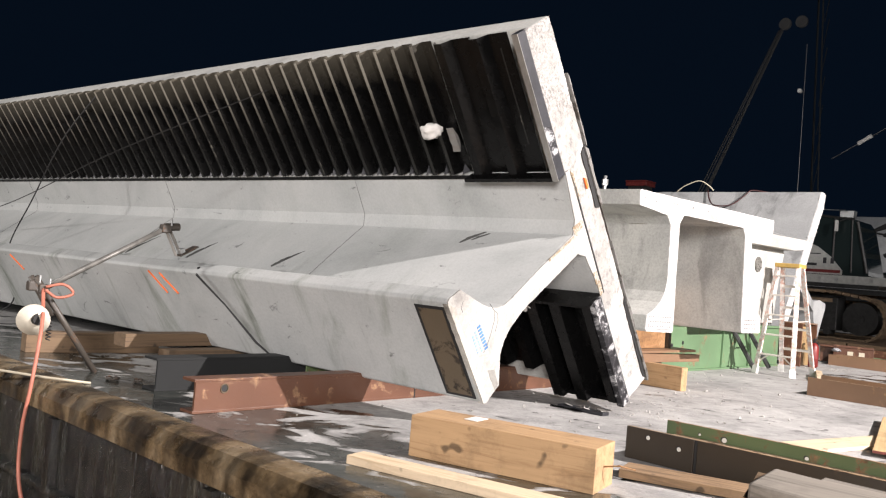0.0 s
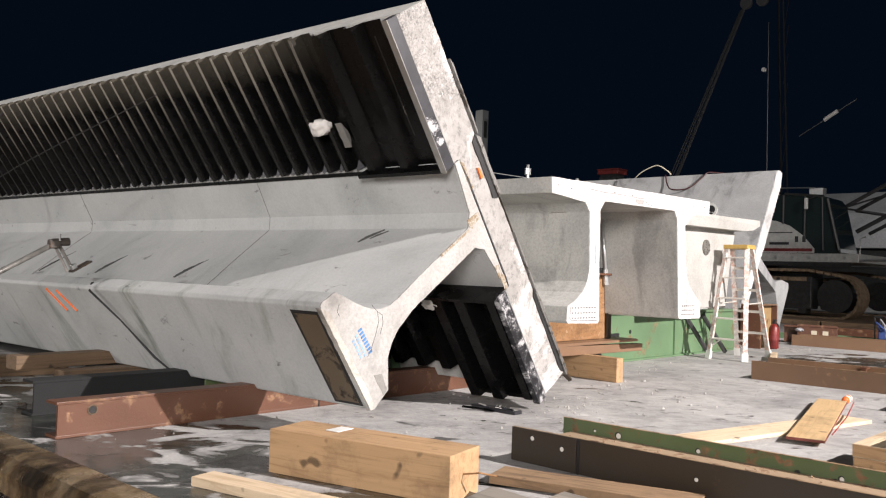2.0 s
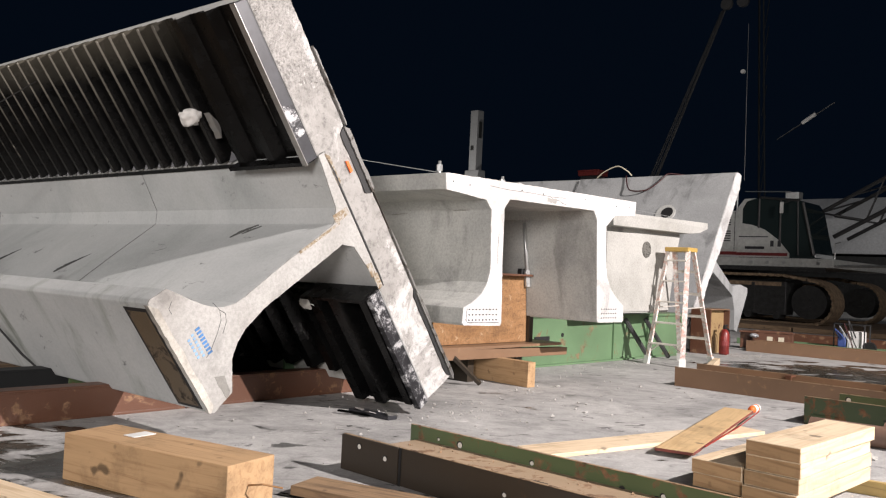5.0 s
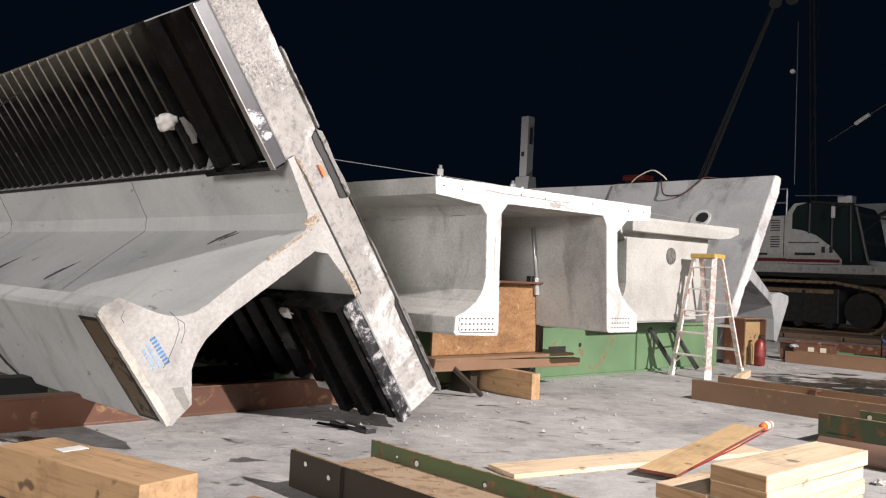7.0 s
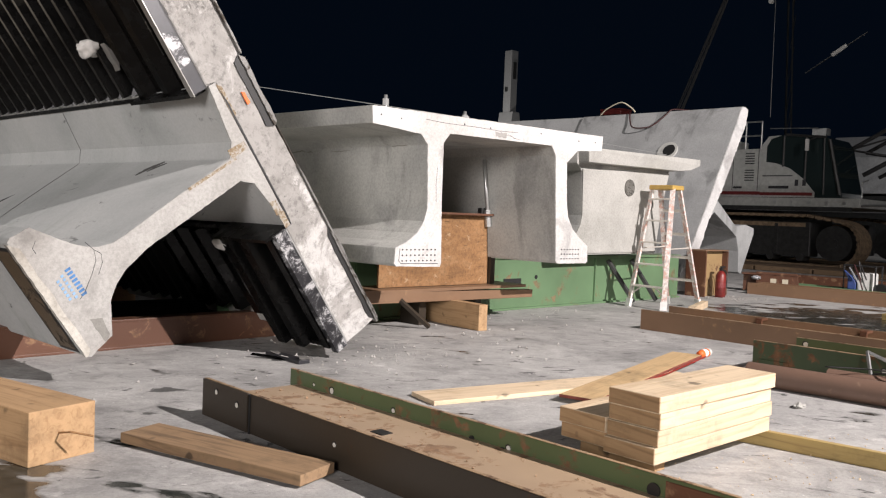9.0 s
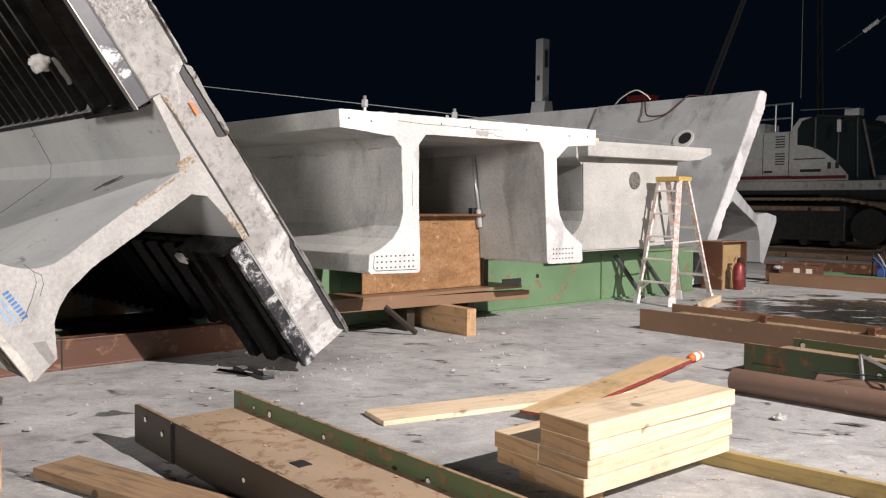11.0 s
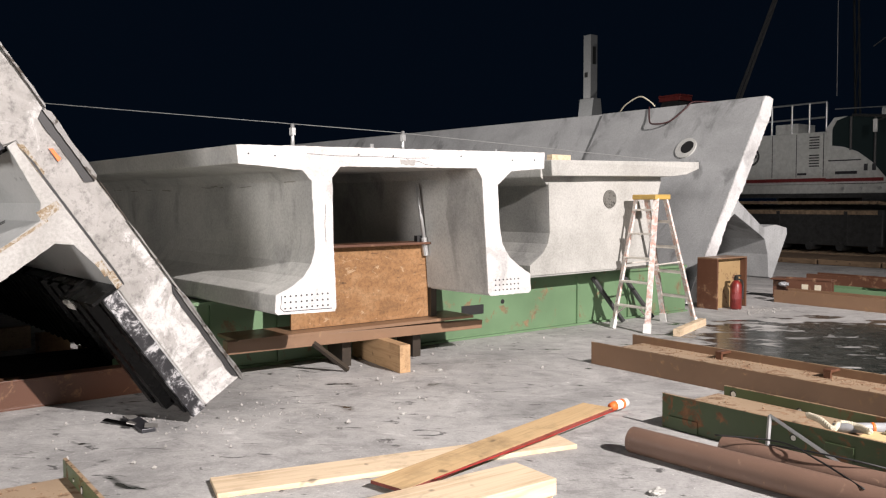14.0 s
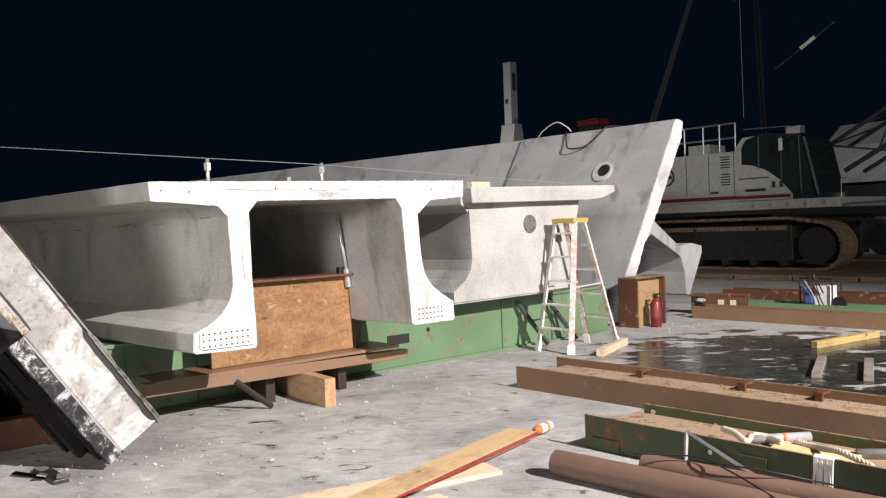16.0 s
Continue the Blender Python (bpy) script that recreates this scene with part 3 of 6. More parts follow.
GIRDER = [(1.185, 0.282), (1.185, 0.338), (1.595, 0.388), (1.692, 0.466), (1.712, 1.00), (1.733, 1.38), (1.733, 1.47), (1.70, 1.57), (1.655, 1.635), (1.59, 1.695), (1.372, 1.848),
          (1.368, 1.975), (1.385, 2.0), (2.235, 2.012), (2.268, 1.985), (2.235, 1.802), (2.04, 1.69), (1.97, 1.60), (1.925, 1.50), (1.888, 1.30), (1.866, 0.475), (1.938, 0.385), (2.355, 0.315), (2.362, 0.282)]
SLAB = [(0.0, 0.0), (0.0, 0.28), (1.21, 0.28), (2.34, 0.28), (3.455, 0.28), (3.46, 0.0), (2.6, 0.0), (1.3, 0.0)]


def ribs(s0, s1, n0, depth, y0, y1, pitch, land, th=0.004):
    """Trapezoid steel pan: ribs run along s, repeat along y, and stand out by depth from n0."""
    bm = bmesh.new()
    line = []
    y = y0
    while y < y1 - 1e-6:
        line += [(y, 0.0), (y + pitch * land, 0.0), (y + pitch * (land + 0.14), 1.0), (y + pitch * 0.86, 1.0)]
        y += pitch
    line.append((y, 0.0))
    rows = []
    for s in (s0, s1):
        for off in (0.0, th):
            row = []
            for yy, h in line:
                u, z = tilt(s, n0 + h * depth + off)
                row.append(bm.verts.new((u - SKEW * (yy + 0.28), yy, z)))
            rows.append(row)
    for i in range(len(line) - 1):
        bm.faces.new((rows[0][i], rows[0][i + 1], rows[2][i + 1], rows[2][i]))
        bm.faces.new((rows[1][i], rows[3][i], rows[3][i + 1], rows[1][i + 1]))
        bm.faces.new((rows[0][i], rows[1][i], rows[1][i + 1], rows[0][i + 1]))
        bm.faces.new((rows[2][i], rows[2][i + 1], rows[3][i + 1], rows[3][i]))
    return bm


def tbox(s0, s1, n0, n1, y0, y1, bm=None, shift=0.0):
    return prism([(u - shift, z) for u, z in (tilt(s0, n0), tilt(s1, n0), tilt(s1, n1), tilt(s0, n1))], y0, y1, SKEW, bm)


def rough_end():
    """Broken slab end: a fine grid, deeply pitted near the slab's top edge."""
    bm = bmesh.new()
    ns, nn = 260, 24
    grid = []
    for i in range(ns + 1):
        s = 3.458 * i / ns
        row = []
        for j in range(nn + 1):
            wide = 0.36 if s < 1.18 else 0.282 if s < 2.365 else 0.338
            n = 0.002 + (wide - 0.002) * j / nn
            p = Vector((s * 14, n * 14, 3.1))
            deep = 0.024 * max(0.0, min(1.0, (0.85 - s) / 0.25)) * (0.6 + 0.8 * noise.noise(p * 0.2))
            y = -0.281 + 0.004 * noise.noise(p * 0.35) + 0.0035 * noise.noise(p) + deep * abs(noise.noise(p * 2.6)) * 1.6
            if j in (0, nn):
                y += 0.006 * (1 + noise.noise(Vector((s * 9, j, 5.0)))) + 0.004
            u, z = tilt(s, n + (0.006 * noise.noise(Vector((s * 12, j, 1.0))) if j == 0 else 0))
            row.append(bm.verts.new((u, y, z)))
        grid.append(row)
    for i in range(ns):
        for j in range(nn):
            bm.faces.new((grid[i][j], grid[i + 1][j], grid[i + 1][j + 1], grid[i][j + 1]))
    return bm


def ragged_strip(s0, s1, n0, n1, y0, y1, amp, seed, steps=26):
    """Torn strip of form board along the slab's upper side."""
    bm = bmesh.new()
    rows = []
    for i in range(steps + 1):
        s = s0 + (s1 - s0) * i / steps
        w = amp * noise.noise(Vector((s * 7, seed, 0)))
        w2 = amp * 0.6 * noise.noise(Vector((s * 19, seed, 4)))
        taper = min(1.0, i / 3, (steps - i) / 2 + 0.25)
        rows.append([bm.verts.new((tilt(s, n)[0], y, tilt(s, n)[1])) for n, y in
                     ((n1 + (n0 - n1) * taper - w * taper, y0), (n1 + w2 * 0.5, y0), (n1 + w2 * 0.5, y1), (n1 + (n0 - n1) * taper - w * taper, y1))])
    for a, c in zip(rows, rows[1:]):
        for k in range(4):
            bm.faces.new((a[k], a[(k + 1) % 4], c[(k + 1) % 4], c[k]))
    bm.faces.new(rows[0])
    bm.faces.new(rows[-1][::-1])
    return bm


def lump(s, n, y, r, seed, squash=(1, 1, 1)):
    bm = bmesh.new()
    bmesh.ops.create_icosphere(bm, subdivisions=3, radius=r)
    u, z = tilt(s, n)
    for v in bm.verts:
        v.co *= 1 + 0.45 * noise.noise(v.co * (2.2 / r) + Vector((seed, 0, 0)))
        v.co = Vector((u + v.co.x * squash[0] - SKEW * (y + 0.28), y + v.co.y * squash[1], z + v.co.z * squash[2]))
    return bm


def edge_details(t, d, g):
    # black strips on the end face stand in for the shadowed gap
    for s0, s1, deep, seed in ((1.09, 1.66, 0.080, 2.0), (2.56, 3.45, 0.050, 4.0)):
        part("edge_gap", ragged_strip(s0, s1, deep, 0.010, -0.2905, -0.27, 0.014, seed, 40), M_BLACK, d, "black strip painting the shade behind the torn edge sheet")
    for s0, s1, n0, n1, seed in ((0.47, 1.10, -0.010, 0.004, 1.0), (1.10, 1.66, -0.008, 0.026, 6.5), (2.0, 3.49, -0.008, 0.004, 3.0), (2.60, 3.49, -0.016, 0.014, 8.5)):
        part("edge_board", ragged_strip(s0, s1, n0, n1, -0.304, -0.21, 0.012, seed, 48), M_SHEET, d, "torn weathered sheet along the slab edge")
    part("edge_board", ragged_strip(1.66, 2.02, -0.006, 0.002, -0.287, -0.20, 0.006, 9.0), M_EDGEB, d, "thin dark sheet edge")
    for s0, s1, n0, n1 in ((0.0, 1.182, 0.28, 0.36), (2.365, 3.455, 0.28, 0.338)):
        part("edge_rib", tbox(s0, s1, n0, n1, -0.266, -0.215), M_CONC_ENDB, d, "cast edge of the slab beside the form pan")
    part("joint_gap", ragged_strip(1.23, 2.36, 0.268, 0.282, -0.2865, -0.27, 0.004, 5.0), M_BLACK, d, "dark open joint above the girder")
    for s0, s1, n0, n1, seed in ((1.20, 1.46, 0.250, 0.285, 6), (1.70, 1.722, 0.42, 0.85, 7), (2.22, 2.36, 0.285, 0.335, 8), (2.12, 2.24, 0.30, 0.35, 12), (1.63, 1.70, 0.30, 0.45, 14)):
        part("rust_stain", ragged_strip(s0, s1, n0, n1, -0.2845, -0.28, 0.012, seed), M_GLUE, g, "brown sealant stain")
    part("tape_tag", ragged_strip(1.33, 1.43, 0.115, 0.142, -0.299, -0.285, 0.008, 9), M_ORANGE, d, "orange tape tag")
    for y0 in (2.2, 5.6, 9.4):
        pts = []
        for s, n in ((1.19, 0.340), (1.595, 0.389), (1.692, 0.468), (1.712, 1.0), (1.733, 1.38)):
            u0, z0 = tilt(s, n)
            pts.append((u0 - SKEW * (y0 + 0.28) + 0.001, y0 - 0.12 * n, z0))
        part("form_seam", tube(pts, 0.0022, 4), M_SEAM, g, "thin dark formwork seam")
    # broken arris of the girder end and black smears on its web
    for k, off in enumerate((0.012,)):
        pts = []
        for i in range(30 - 12 * k):
            s = 1.45 + (0.75 if k == 0 else 0.4) * i / 29
            n = 2.0 + (s - 1.385) * 0.014 - off + 0.011 * noise.noise(Vector((s * 55, k, 2.0)))
            u0, z0 = tilt(s, n)
            pts.append((u0, -0.2805, z0))
        part("edge_crack", tube(pts, [0.002 + 0.006 * abs(noise.noise(Vector((i * 0.6, 1.0, 4.0)))) for i in range(len(pts))], 4), M_STAIN, g, "ragged broken edge")
    for n0, y0, n1, y1, half in ((1.287, 2.673, 0.984, 2.479, 0.034), (0.675, 0.75, 0.48, 0.60, 0.028), (0.62, 0.66, 0.50, 0.54, 0.016), (1.28, 4.15, 0.95, 3.98, 0.035), (1.30, 5.4, 0.9, 5.2, 0.03)):
        bm = bmesh.new()
        rows = []
        for i in range(15):
            f = i / 14
            n = n0 + (n1 - n0) * f
            s = 1.692 + (n - 0.466) * 0.0445 - 0.002
            y = y0 + (y1 - y0) * f
            w = half * (0.35 + math.sin(math.pi * min(1.0, f + 0.05)) * (0.7 + 0.6 * noise.noise(Vector((f * 9, n0, 1.0))))) + 0.002
            u0, z0 = tilt(s, n)
            rows.append([bm.verts.new((u0 - SKEW * (y + d * w + 0.28), y + d * w, z0 + 0.25 * d * w)) for d in (-1, 1)])
        for a, c in zip(rows, rows[1:]):
            bm.faces.new((a[0], a[1], c[1], c[0]))
        part("smear", bm, M_SMEAR, g, "black grease smear")
    # blue stencil bars, three lines
    for line, (s0, n0, count, mat, size) in enumerate(((1.70, 1.80, 8, M_BLUE, 0.019), (1.715, 1.85, 7, M_BLUE2, 0.009), (1.73, 1.888, 6, M_BLUE2, 0.009))):
        for k in range(count):
            s = s0 + 0.006 + k * 0.0265
            bm = prism([tilt(s, n0 - size), tilt(s + 0.017, n0 - size * 0.9), tilt(s + 0.016, n0 + size), tilt(s + 0.002, n0 + size)], -0.2835, -0.279)
            part("stencil_bar", bm, mat, g)
    for pts in (((1.63, 1.62), (1.70, 1.60), (1.765, 1.625), (1.83, 1.70), (1.90, 1.80), (1.915, 1.84)), ((1.70, 1.60), (1.745, 1.575), (1.80, 1.60), (1.85, 1.66)), ((1.46, 1.86), (1.49, 1.90), (1.53, 1.90))):
        part("crack", tube([(tilt(a, c)[0], -0.2805, tilt(a, c)[1]) for a, c in pts], 0.0018, 4), M_INK, g, "thin dark crack")
    # white sprayed foam that burst through the pan
    up = next(c for c in t.children if c.name.startswith("upper_form_pan"))
    f = part("foam_lump", lump(0.74, 0.41, 0.90, 0.075, 3.0, (1, 1.5, 0.9)), M_FOAM, up, "white lump of torn insulation", smooth=True)
    part("torn_metal", ragged_strip(0.70, 0.92, 0.40, 0.43, 0.68, 0.76, 0.03, 11, 8), M_TORN, up, "bent scrap of bare pan")
    lo = next(c for c in t.children if c.name.startswith("lower_form_pan"))
    part("foam_lump", lump(2.44, 0.47, 0.44, 0.075, 8.0, (1.0, 1.2, 0.8)), M_FOAM, lo, "white lump of expanding foam", smooth=True)
    # shiny end tabs of the pan ribs
    bm = bmesh.new()
    y = 0.685 + 0.21 * 0.2
    while y < 17.2:
        a, c, e2 = tilt(1.172, 0.31), tilt(1.10, 0.312), tilt(1.172, 0.385)
        sk = SKEW * (y + 0.28)
        vs = [bm.verts.new(p) for p in ((a[0] - sk, y - 0.02, a[1]), (a[0] - sk, y + 0.05, a[1]), (c[0] - sk, y + 0.015, c[1]), (e2[0] - sk, y + 0.015, e2[1]))]
        for f3 in ((0, 1, 2), (0, 3, 1), (1, 3, 2), (2, 3, 0)):
            bm.faces.new([vs[i] for i in f3])
        y += 0.21
    tagged(part("rib_closures", bm, M_STRIP, up, "row of small closure tabs"), kind="stuff")
    # orange survey sprays and the black strap mark on the bottom flange
    for s, y0, L in ((1.42, 3.56, 0.24), (1.43, 3.37, 0.22), (1.43, 6.70, 0.2)):
        u0, z0 = tilt(s, 1.999)
        u1, z1 = tilt(s + L, 1.999 + L * 0.014)
        k0, k1 = SKEW * (y0 + 0.28), SKEW * (y0 + 0.1)
        part("spray_mark", tube([(u0 - k0 - 0.004, y0, z0), (u1 - k1 - 0.004, y0 - 0.17, z1)], 0.012, 5), M_ORANGE, g)
    pts = []
    for s, y0 in ((1.372, 2.76), (1.40, 2.72), (1.705, 2.48), (2.08, 2.26), (2.24, 2.08)):
        n = 2.0 + (s - 1.385) * 0.014 if s > 1.38 else 1.93
        u0, z0 = tilt(s, n)
        pts.append((u0 - SKEW * (y0 + 0.28), y0, z0))
    part("strap_mark", tube(pts, [0.018, 0.016, 0.012, 0.018, 0.010], 5), M_BLACK, g, "black strap mark round the flange")


def tilted_unit():
    t = thing("tilted_bridge_unit", "overturned precast girder with deck slab leaning on its edge", "bridge girder", 0, 0, 0)
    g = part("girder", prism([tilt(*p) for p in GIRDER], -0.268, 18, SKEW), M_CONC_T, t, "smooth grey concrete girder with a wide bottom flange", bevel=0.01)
    part("girder_end", prism(roughen([tilt(*p) for p in GIRDER], 0.03, 0.004), -0.28, -0.268), M_CONC_ENDG, g, "white saw-cut girder end")
    d = part("deck_slab", prism([tilt(*p) for p in SLAB], -0.268, 18, SKEW), M_CONC, t, "tilted concrete deck slab", bevel=0.01)
    part("slab_end", rough_end(), M_CONC_ENDB, d, "rough white slab end")
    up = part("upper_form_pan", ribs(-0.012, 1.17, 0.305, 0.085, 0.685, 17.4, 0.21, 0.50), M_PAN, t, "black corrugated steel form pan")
    # lower ribs get near-black steel so the shade under the slab is painted in
    lo = part("lower_form_pan", ribs(2.38, 3.30, 0.300, 0.07, 1.42, 17.4, 0.21, 0.50), M_NIGHT, t, "corrugated steel form pan coloured black for the shade under the slab")
    # thin strips that carry the painted bright line on each rib
    bm = bmesh.new()
    y = 0.685
    while y < 17.3:
        y0 = y + 0.21 * 0.655
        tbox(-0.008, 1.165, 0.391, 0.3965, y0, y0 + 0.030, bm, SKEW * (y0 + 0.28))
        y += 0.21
    tagged(part("rib_edges", bm, M_RIBEDGE, up, "rib edges coloured bright for the light they catch, patchily worn"), kind="stuff")
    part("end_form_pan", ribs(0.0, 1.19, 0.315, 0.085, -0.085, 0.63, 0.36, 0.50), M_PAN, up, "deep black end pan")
    part("end_form_pan", ribs(2.38, 3.42, 0.345, 0.165, -0.075, 0.42, 0.25, 0.30), M_PAN, lo, "deep black end pan with two tall ribs")
    part("end_form_pan", ribs(2.40, 3.24, 0.31, 0.095, 0.47, 1.4, 0.30, 0.40), M_PAN, lo, "second black end pan set deeper")
    for y0, s0, s1 in ((0.158, 0.0, 1.18), (0.205, 0.0, 1.18), (0.52, 0.0, 1.18), (0.565, 0.0, 1.18), (-0.06, 0.1, 0.9)):
        part("rib_edge", tbox(s0, s1, 0.399, 0.4035, y0, y0 + 0.009, None, SKEW * (y0 + 0.28)), M_RIBEDGE, up)
    for y0 in (0.085, 0.125, 0.335, 0.375):
        part("rib_edge", tbox(2.39, 3.41, 0.508, 0.5135, y0, y0 + 0.008, None, SKEW * (y0 + 0.28)), M_RIBEDGE, lo)
    part("ledge_angle", tbox(1.17, 1.20, 0.30, 0.40, 0.65, 17.5), M_PAN, up)
    part("ledge_angle", tbox(1.185, 1.215, 0.30, 0.45, -0.22, 0.68), M_PAN, up)
    part("ledge_angle", tbox(2.345, 2.37, 0.30, 0.42, 0.45, 17.5), M_PAN, lo)
    part("ledge_angle", tbox(2.345, 2.37, 0.30, 0.53, -0.27, 0.45), M_PAN, lo, "flat steel plate over the end pan")
    part("side_cheek", tbox(2.37, 3.42, 0.38, 0.475, -0.235, -0.16), M_PAN, lo)
    part("end_strip", tbox(-0.01, 1.19, 0.372, 0.472, -0.292, -0.235), M_STRIP, up, "smooth dark steel edge strip", bevel=0.004)
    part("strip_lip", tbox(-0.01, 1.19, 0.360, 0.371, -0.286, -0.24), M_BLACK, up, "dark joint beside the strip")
    part("strip_lip", tbox(-0.01, 1.20, 0.472, 0.478, -0.294, -0.24), M_TORN, up, "bright folded edge of the strip")
    part("foil_patch", ragged_strip(0.74, 1.0, 0.375, 0.47, -0.2945, -0.289, 0.02, 21), M_FOIL, up, "torn silver foil patch")
    part("end_strip", tbox(2.365, 3.47, 0.348, 0.455, -0.290, -0.23), M_FOIL, lo, "edge strip with torn foil tape")
    part("strip_lip", tbox(2.365, 3.45, 0.338, 0.347, -0.294, -0.24), M_GALV, lo, "bright folded edge of the strip")
    part("end_plate", tbox(3.38, 3.42, 0.30, 0.46, -0.22, 0.42), M_PAN, lo)
    part("plate_recess", prism([tilt(1.425, 1.998), tilt(2.215, 2.009), tilt(2.215, 2.0165), tilt(1.425, 2.0055)], -0.232, 0.05, SKEW), M_BLACK, g, "dark recess round the plate")
    part("bearing_plate", prism([tilt(1.45, 2.0), tilt(2.19, 2.011), tilt(2.19, 2.0205), tilt(1.45, 2.0095)], -0.205, 0.022, SKEW), M_OLDPLATE, g, "rusty embedded bearing plate")
    part("broken_arris", ragged_strip(1.39, 2.25, 1.962, 2.010, -0.287, -0.235, 0.016, 31, 44), M_CONC_ROUGH, g, "broken brown arris of the flange end")
    part("damp_patch", ragged_strip(2.06, 2.24, 1.80, 1.86, -0.2815, -0.279, 0.018, 33, 14), M_PATCH2, g, "grey damp patch on the girder end")
    edge_details(t, d, g)
    return t


tilted_unit()


def far_unit(y0, y1, skew, label, hole):
    """A unit leaning the other way behind the ladder."""
    t = thing("tilted_bridge_unit", label, "bridge girder", 0, 0, 0)
    slab = [(10.09, 3.392), (10.30, 3.36), (10.25, 3.1), (9.46, 1.80), (9.05, 1.26), (8.42, 0.05), (8.02, 0.04), (8.155, 0.22), (9.05, 1.65)]
    g = [(9.37, 1.72), (9.42, 1.62), (10.13, 1.18), (10.30, 1.20), (10.52, 1.22), (10.85, 1.16), (10.86, 1.05), (10.42, 0.29), (10.32, 0.32), (10.28, 0.72), (10.18, 0.98), (10.0, 1.08), (9.30, 1.42), (9.08, 1.28)]
    part("deck_slab", prism(slab, y0 + 0.02, y1, skew), M_CONC_FAR, t, bevel=0.01)
    part("slab_end", prism(roughen(slab, 0.04, 0.028, 2.0), y0, y0 + 0.02), M_CONC_ROUGH2, t, "rough saw-cut slab end")
    part("girder", prism(g, y0 + 0.03, y1, skew), M_CONC_FAR, t, "grey girder leg", bevel=0.01)
    if hole:
        n = Vector((1.74, 0, -1.04)).normalized()
        c = Vector((9.555, 2.95, 2.56))
        side = Vector((-n.z, 0, n.x))
        for y, f0, f1 in ((3.88, 0.10, 0.62), (3.80, 0.16, 0.55), (5.2, 0.02, 0.5)):
            pts = [(10.09 - 1.04 * f - 0.0006, y + 0.02 * math.sin(f * 14) - 0.1 * f, 3.392 - 1.742 * f + 0.001) for f in (f0, f0 * 0.6 + f1 * 0.4, f1)]
            part("run_stain", tube(pts, [0.012, 0.018, 0.006], 5), M_PATCH, t, "dark run-off stain")
        part("drain_recess", disc(c, n, 0.205, 0.03, 30), M_CONC, t, "round drain opening")
        part("drain_hole", disc(c - n * 0.010 + side * 0.012 + Vector((0, -0.035, 0)), n, 0.125, 0.02, 28), M_BLACK, t)
    return t


far_unit(1.75, 5.32, 0.02, "pale grey tilted deck unit with a drain hole behind the ladder", True)
far_unit(5.36, 24, 0.10, "long pale grey tilted deck unit behind the others", False)

# ---- steel beams lying on the deck ----
def flat_beam(name, label, u0, u1, y0a, y0b, y1, h, mats, web_z, holes=(), splice=0.0, rz=0.0, far_end=None):
    """Wide-flange beam lying on its side: two upright flanges and a level web."""
    t = thing(name, label, "steel beam", u0, y0a, 0, rz, kind="")
    d = u1 - u0
    f = part("near_flange", box(0, 0.022, 0, y1 - y0a, 0, h), mats[0], t, bevel=0.004)
    b = part("far_flange", box(d - 0.022, d, y0b - y0a, (far_end or y1) - y0a, 0, h * 0.97), mats[1], t, bevel=0.004)
    part("web", box(0.022, d - 0.022, max(0, y0b - y0a) - 0.5 if splice else -0.06, y1 - y0a, web_z, web_z + 0.02), mats[2], t)
    part("worn_edge", box(0.001, 0.021, 0.002, y1 - y0a, h, h + 0.0025), M_WORN, f, "scraped bare top edge")
    part("worn_edge", box(d - 0.021, d - 0.001, y0b - y0a, (far_end or y1) - y0a, h * 0.97, h * 0.97 + 0.0025), M_WORN, b, "scraped bare top edge")
    if splice:
        part("splice_plate", box(-0.016, 0, -splice, 0, 0.0, h), mats[0], f, bevel=0.003)
    for side, yy, zz, r in holes:
        x = -0.0165 if side == "s" else -0.0005 if side == "n" else d - 0.0225
        part("bolt_hole", disc((x - 0.0012, yy - y0a - 0.004, zz - 0.002), (1, 0, 0), r * 0.68, 0.004, 14), M_HOLE, b if side == "f" else f)
        part("hole_shade", disc((x, yy - y0a, zz), (1, 0, 0), r * 0.9, 0.004, 14), M_BLACK, b if side == "f" else f)
    return t


M_WORN = material('scraped_edge', rusty((0.34, 0.235, 0.14), (0.12, 0.07, 0.04), 0.52, scale=9))
M_WEBDUST = material('dusty_brown_web', rusty((0.39, 0.285, 0.19), (0.27, 0.165, 0.095), 0.52, scale=5.5))
# pale disc colour stands for the lit deck seen through the bolt holes
M_HOLE = plain("lit_deck_in_hole", (0.62, 0.60, 0.54), 0.7)
NEAR = [("s", -1.48, 0.165, 0.02), ("s", -1.70, 0.135, 0.02), ("n", -2.55, 0.115, 0.016), ("n", -3.55, 0.11, 0.016),
        ("f", -1.55, 0.15, 0.012), ("f", -1.73, 0.145, 0.026), ("f", -2.28, 0.14, 0.018), ("f", -3.1, 0.13, 0.018)]
flat_beam("steel_beam", "dark brown and olive wide-flange beam lying on its side", -2.19, -1.585, -1.32, -1.30, -7.2, 0.21, (M_DARKSTEEL, M_GREEN, M_WEBDUST), 0.10, NEAR, far_end=-4.22)
nb = next(o for o in bpy.data.objects if o.name == "steel_beam")
part("cover_plate", box(-0.014, 0, -0.48, 0.0, 0.005, 0.212), M_DARKSTEEL, nb, "short bolted end plate", bevel=0.003)
part("joint", box(-0.006, 0.0, -0.497, -0.482, 0.0, 0.21), M_BLACK, nb, "dark open joint")
part("web_slot", box(0.26, 0.33, -1.26, -1.17, 0.1195, 0.1235), M_BLACK, nb, "dark slot cut in the web")
part("rusty_end", box(0.579, 0.606, -2.885, -2.60, 0.0, 0.19), M_REDRUST, nb, "burnt rusty flange end", bevel=0.003)
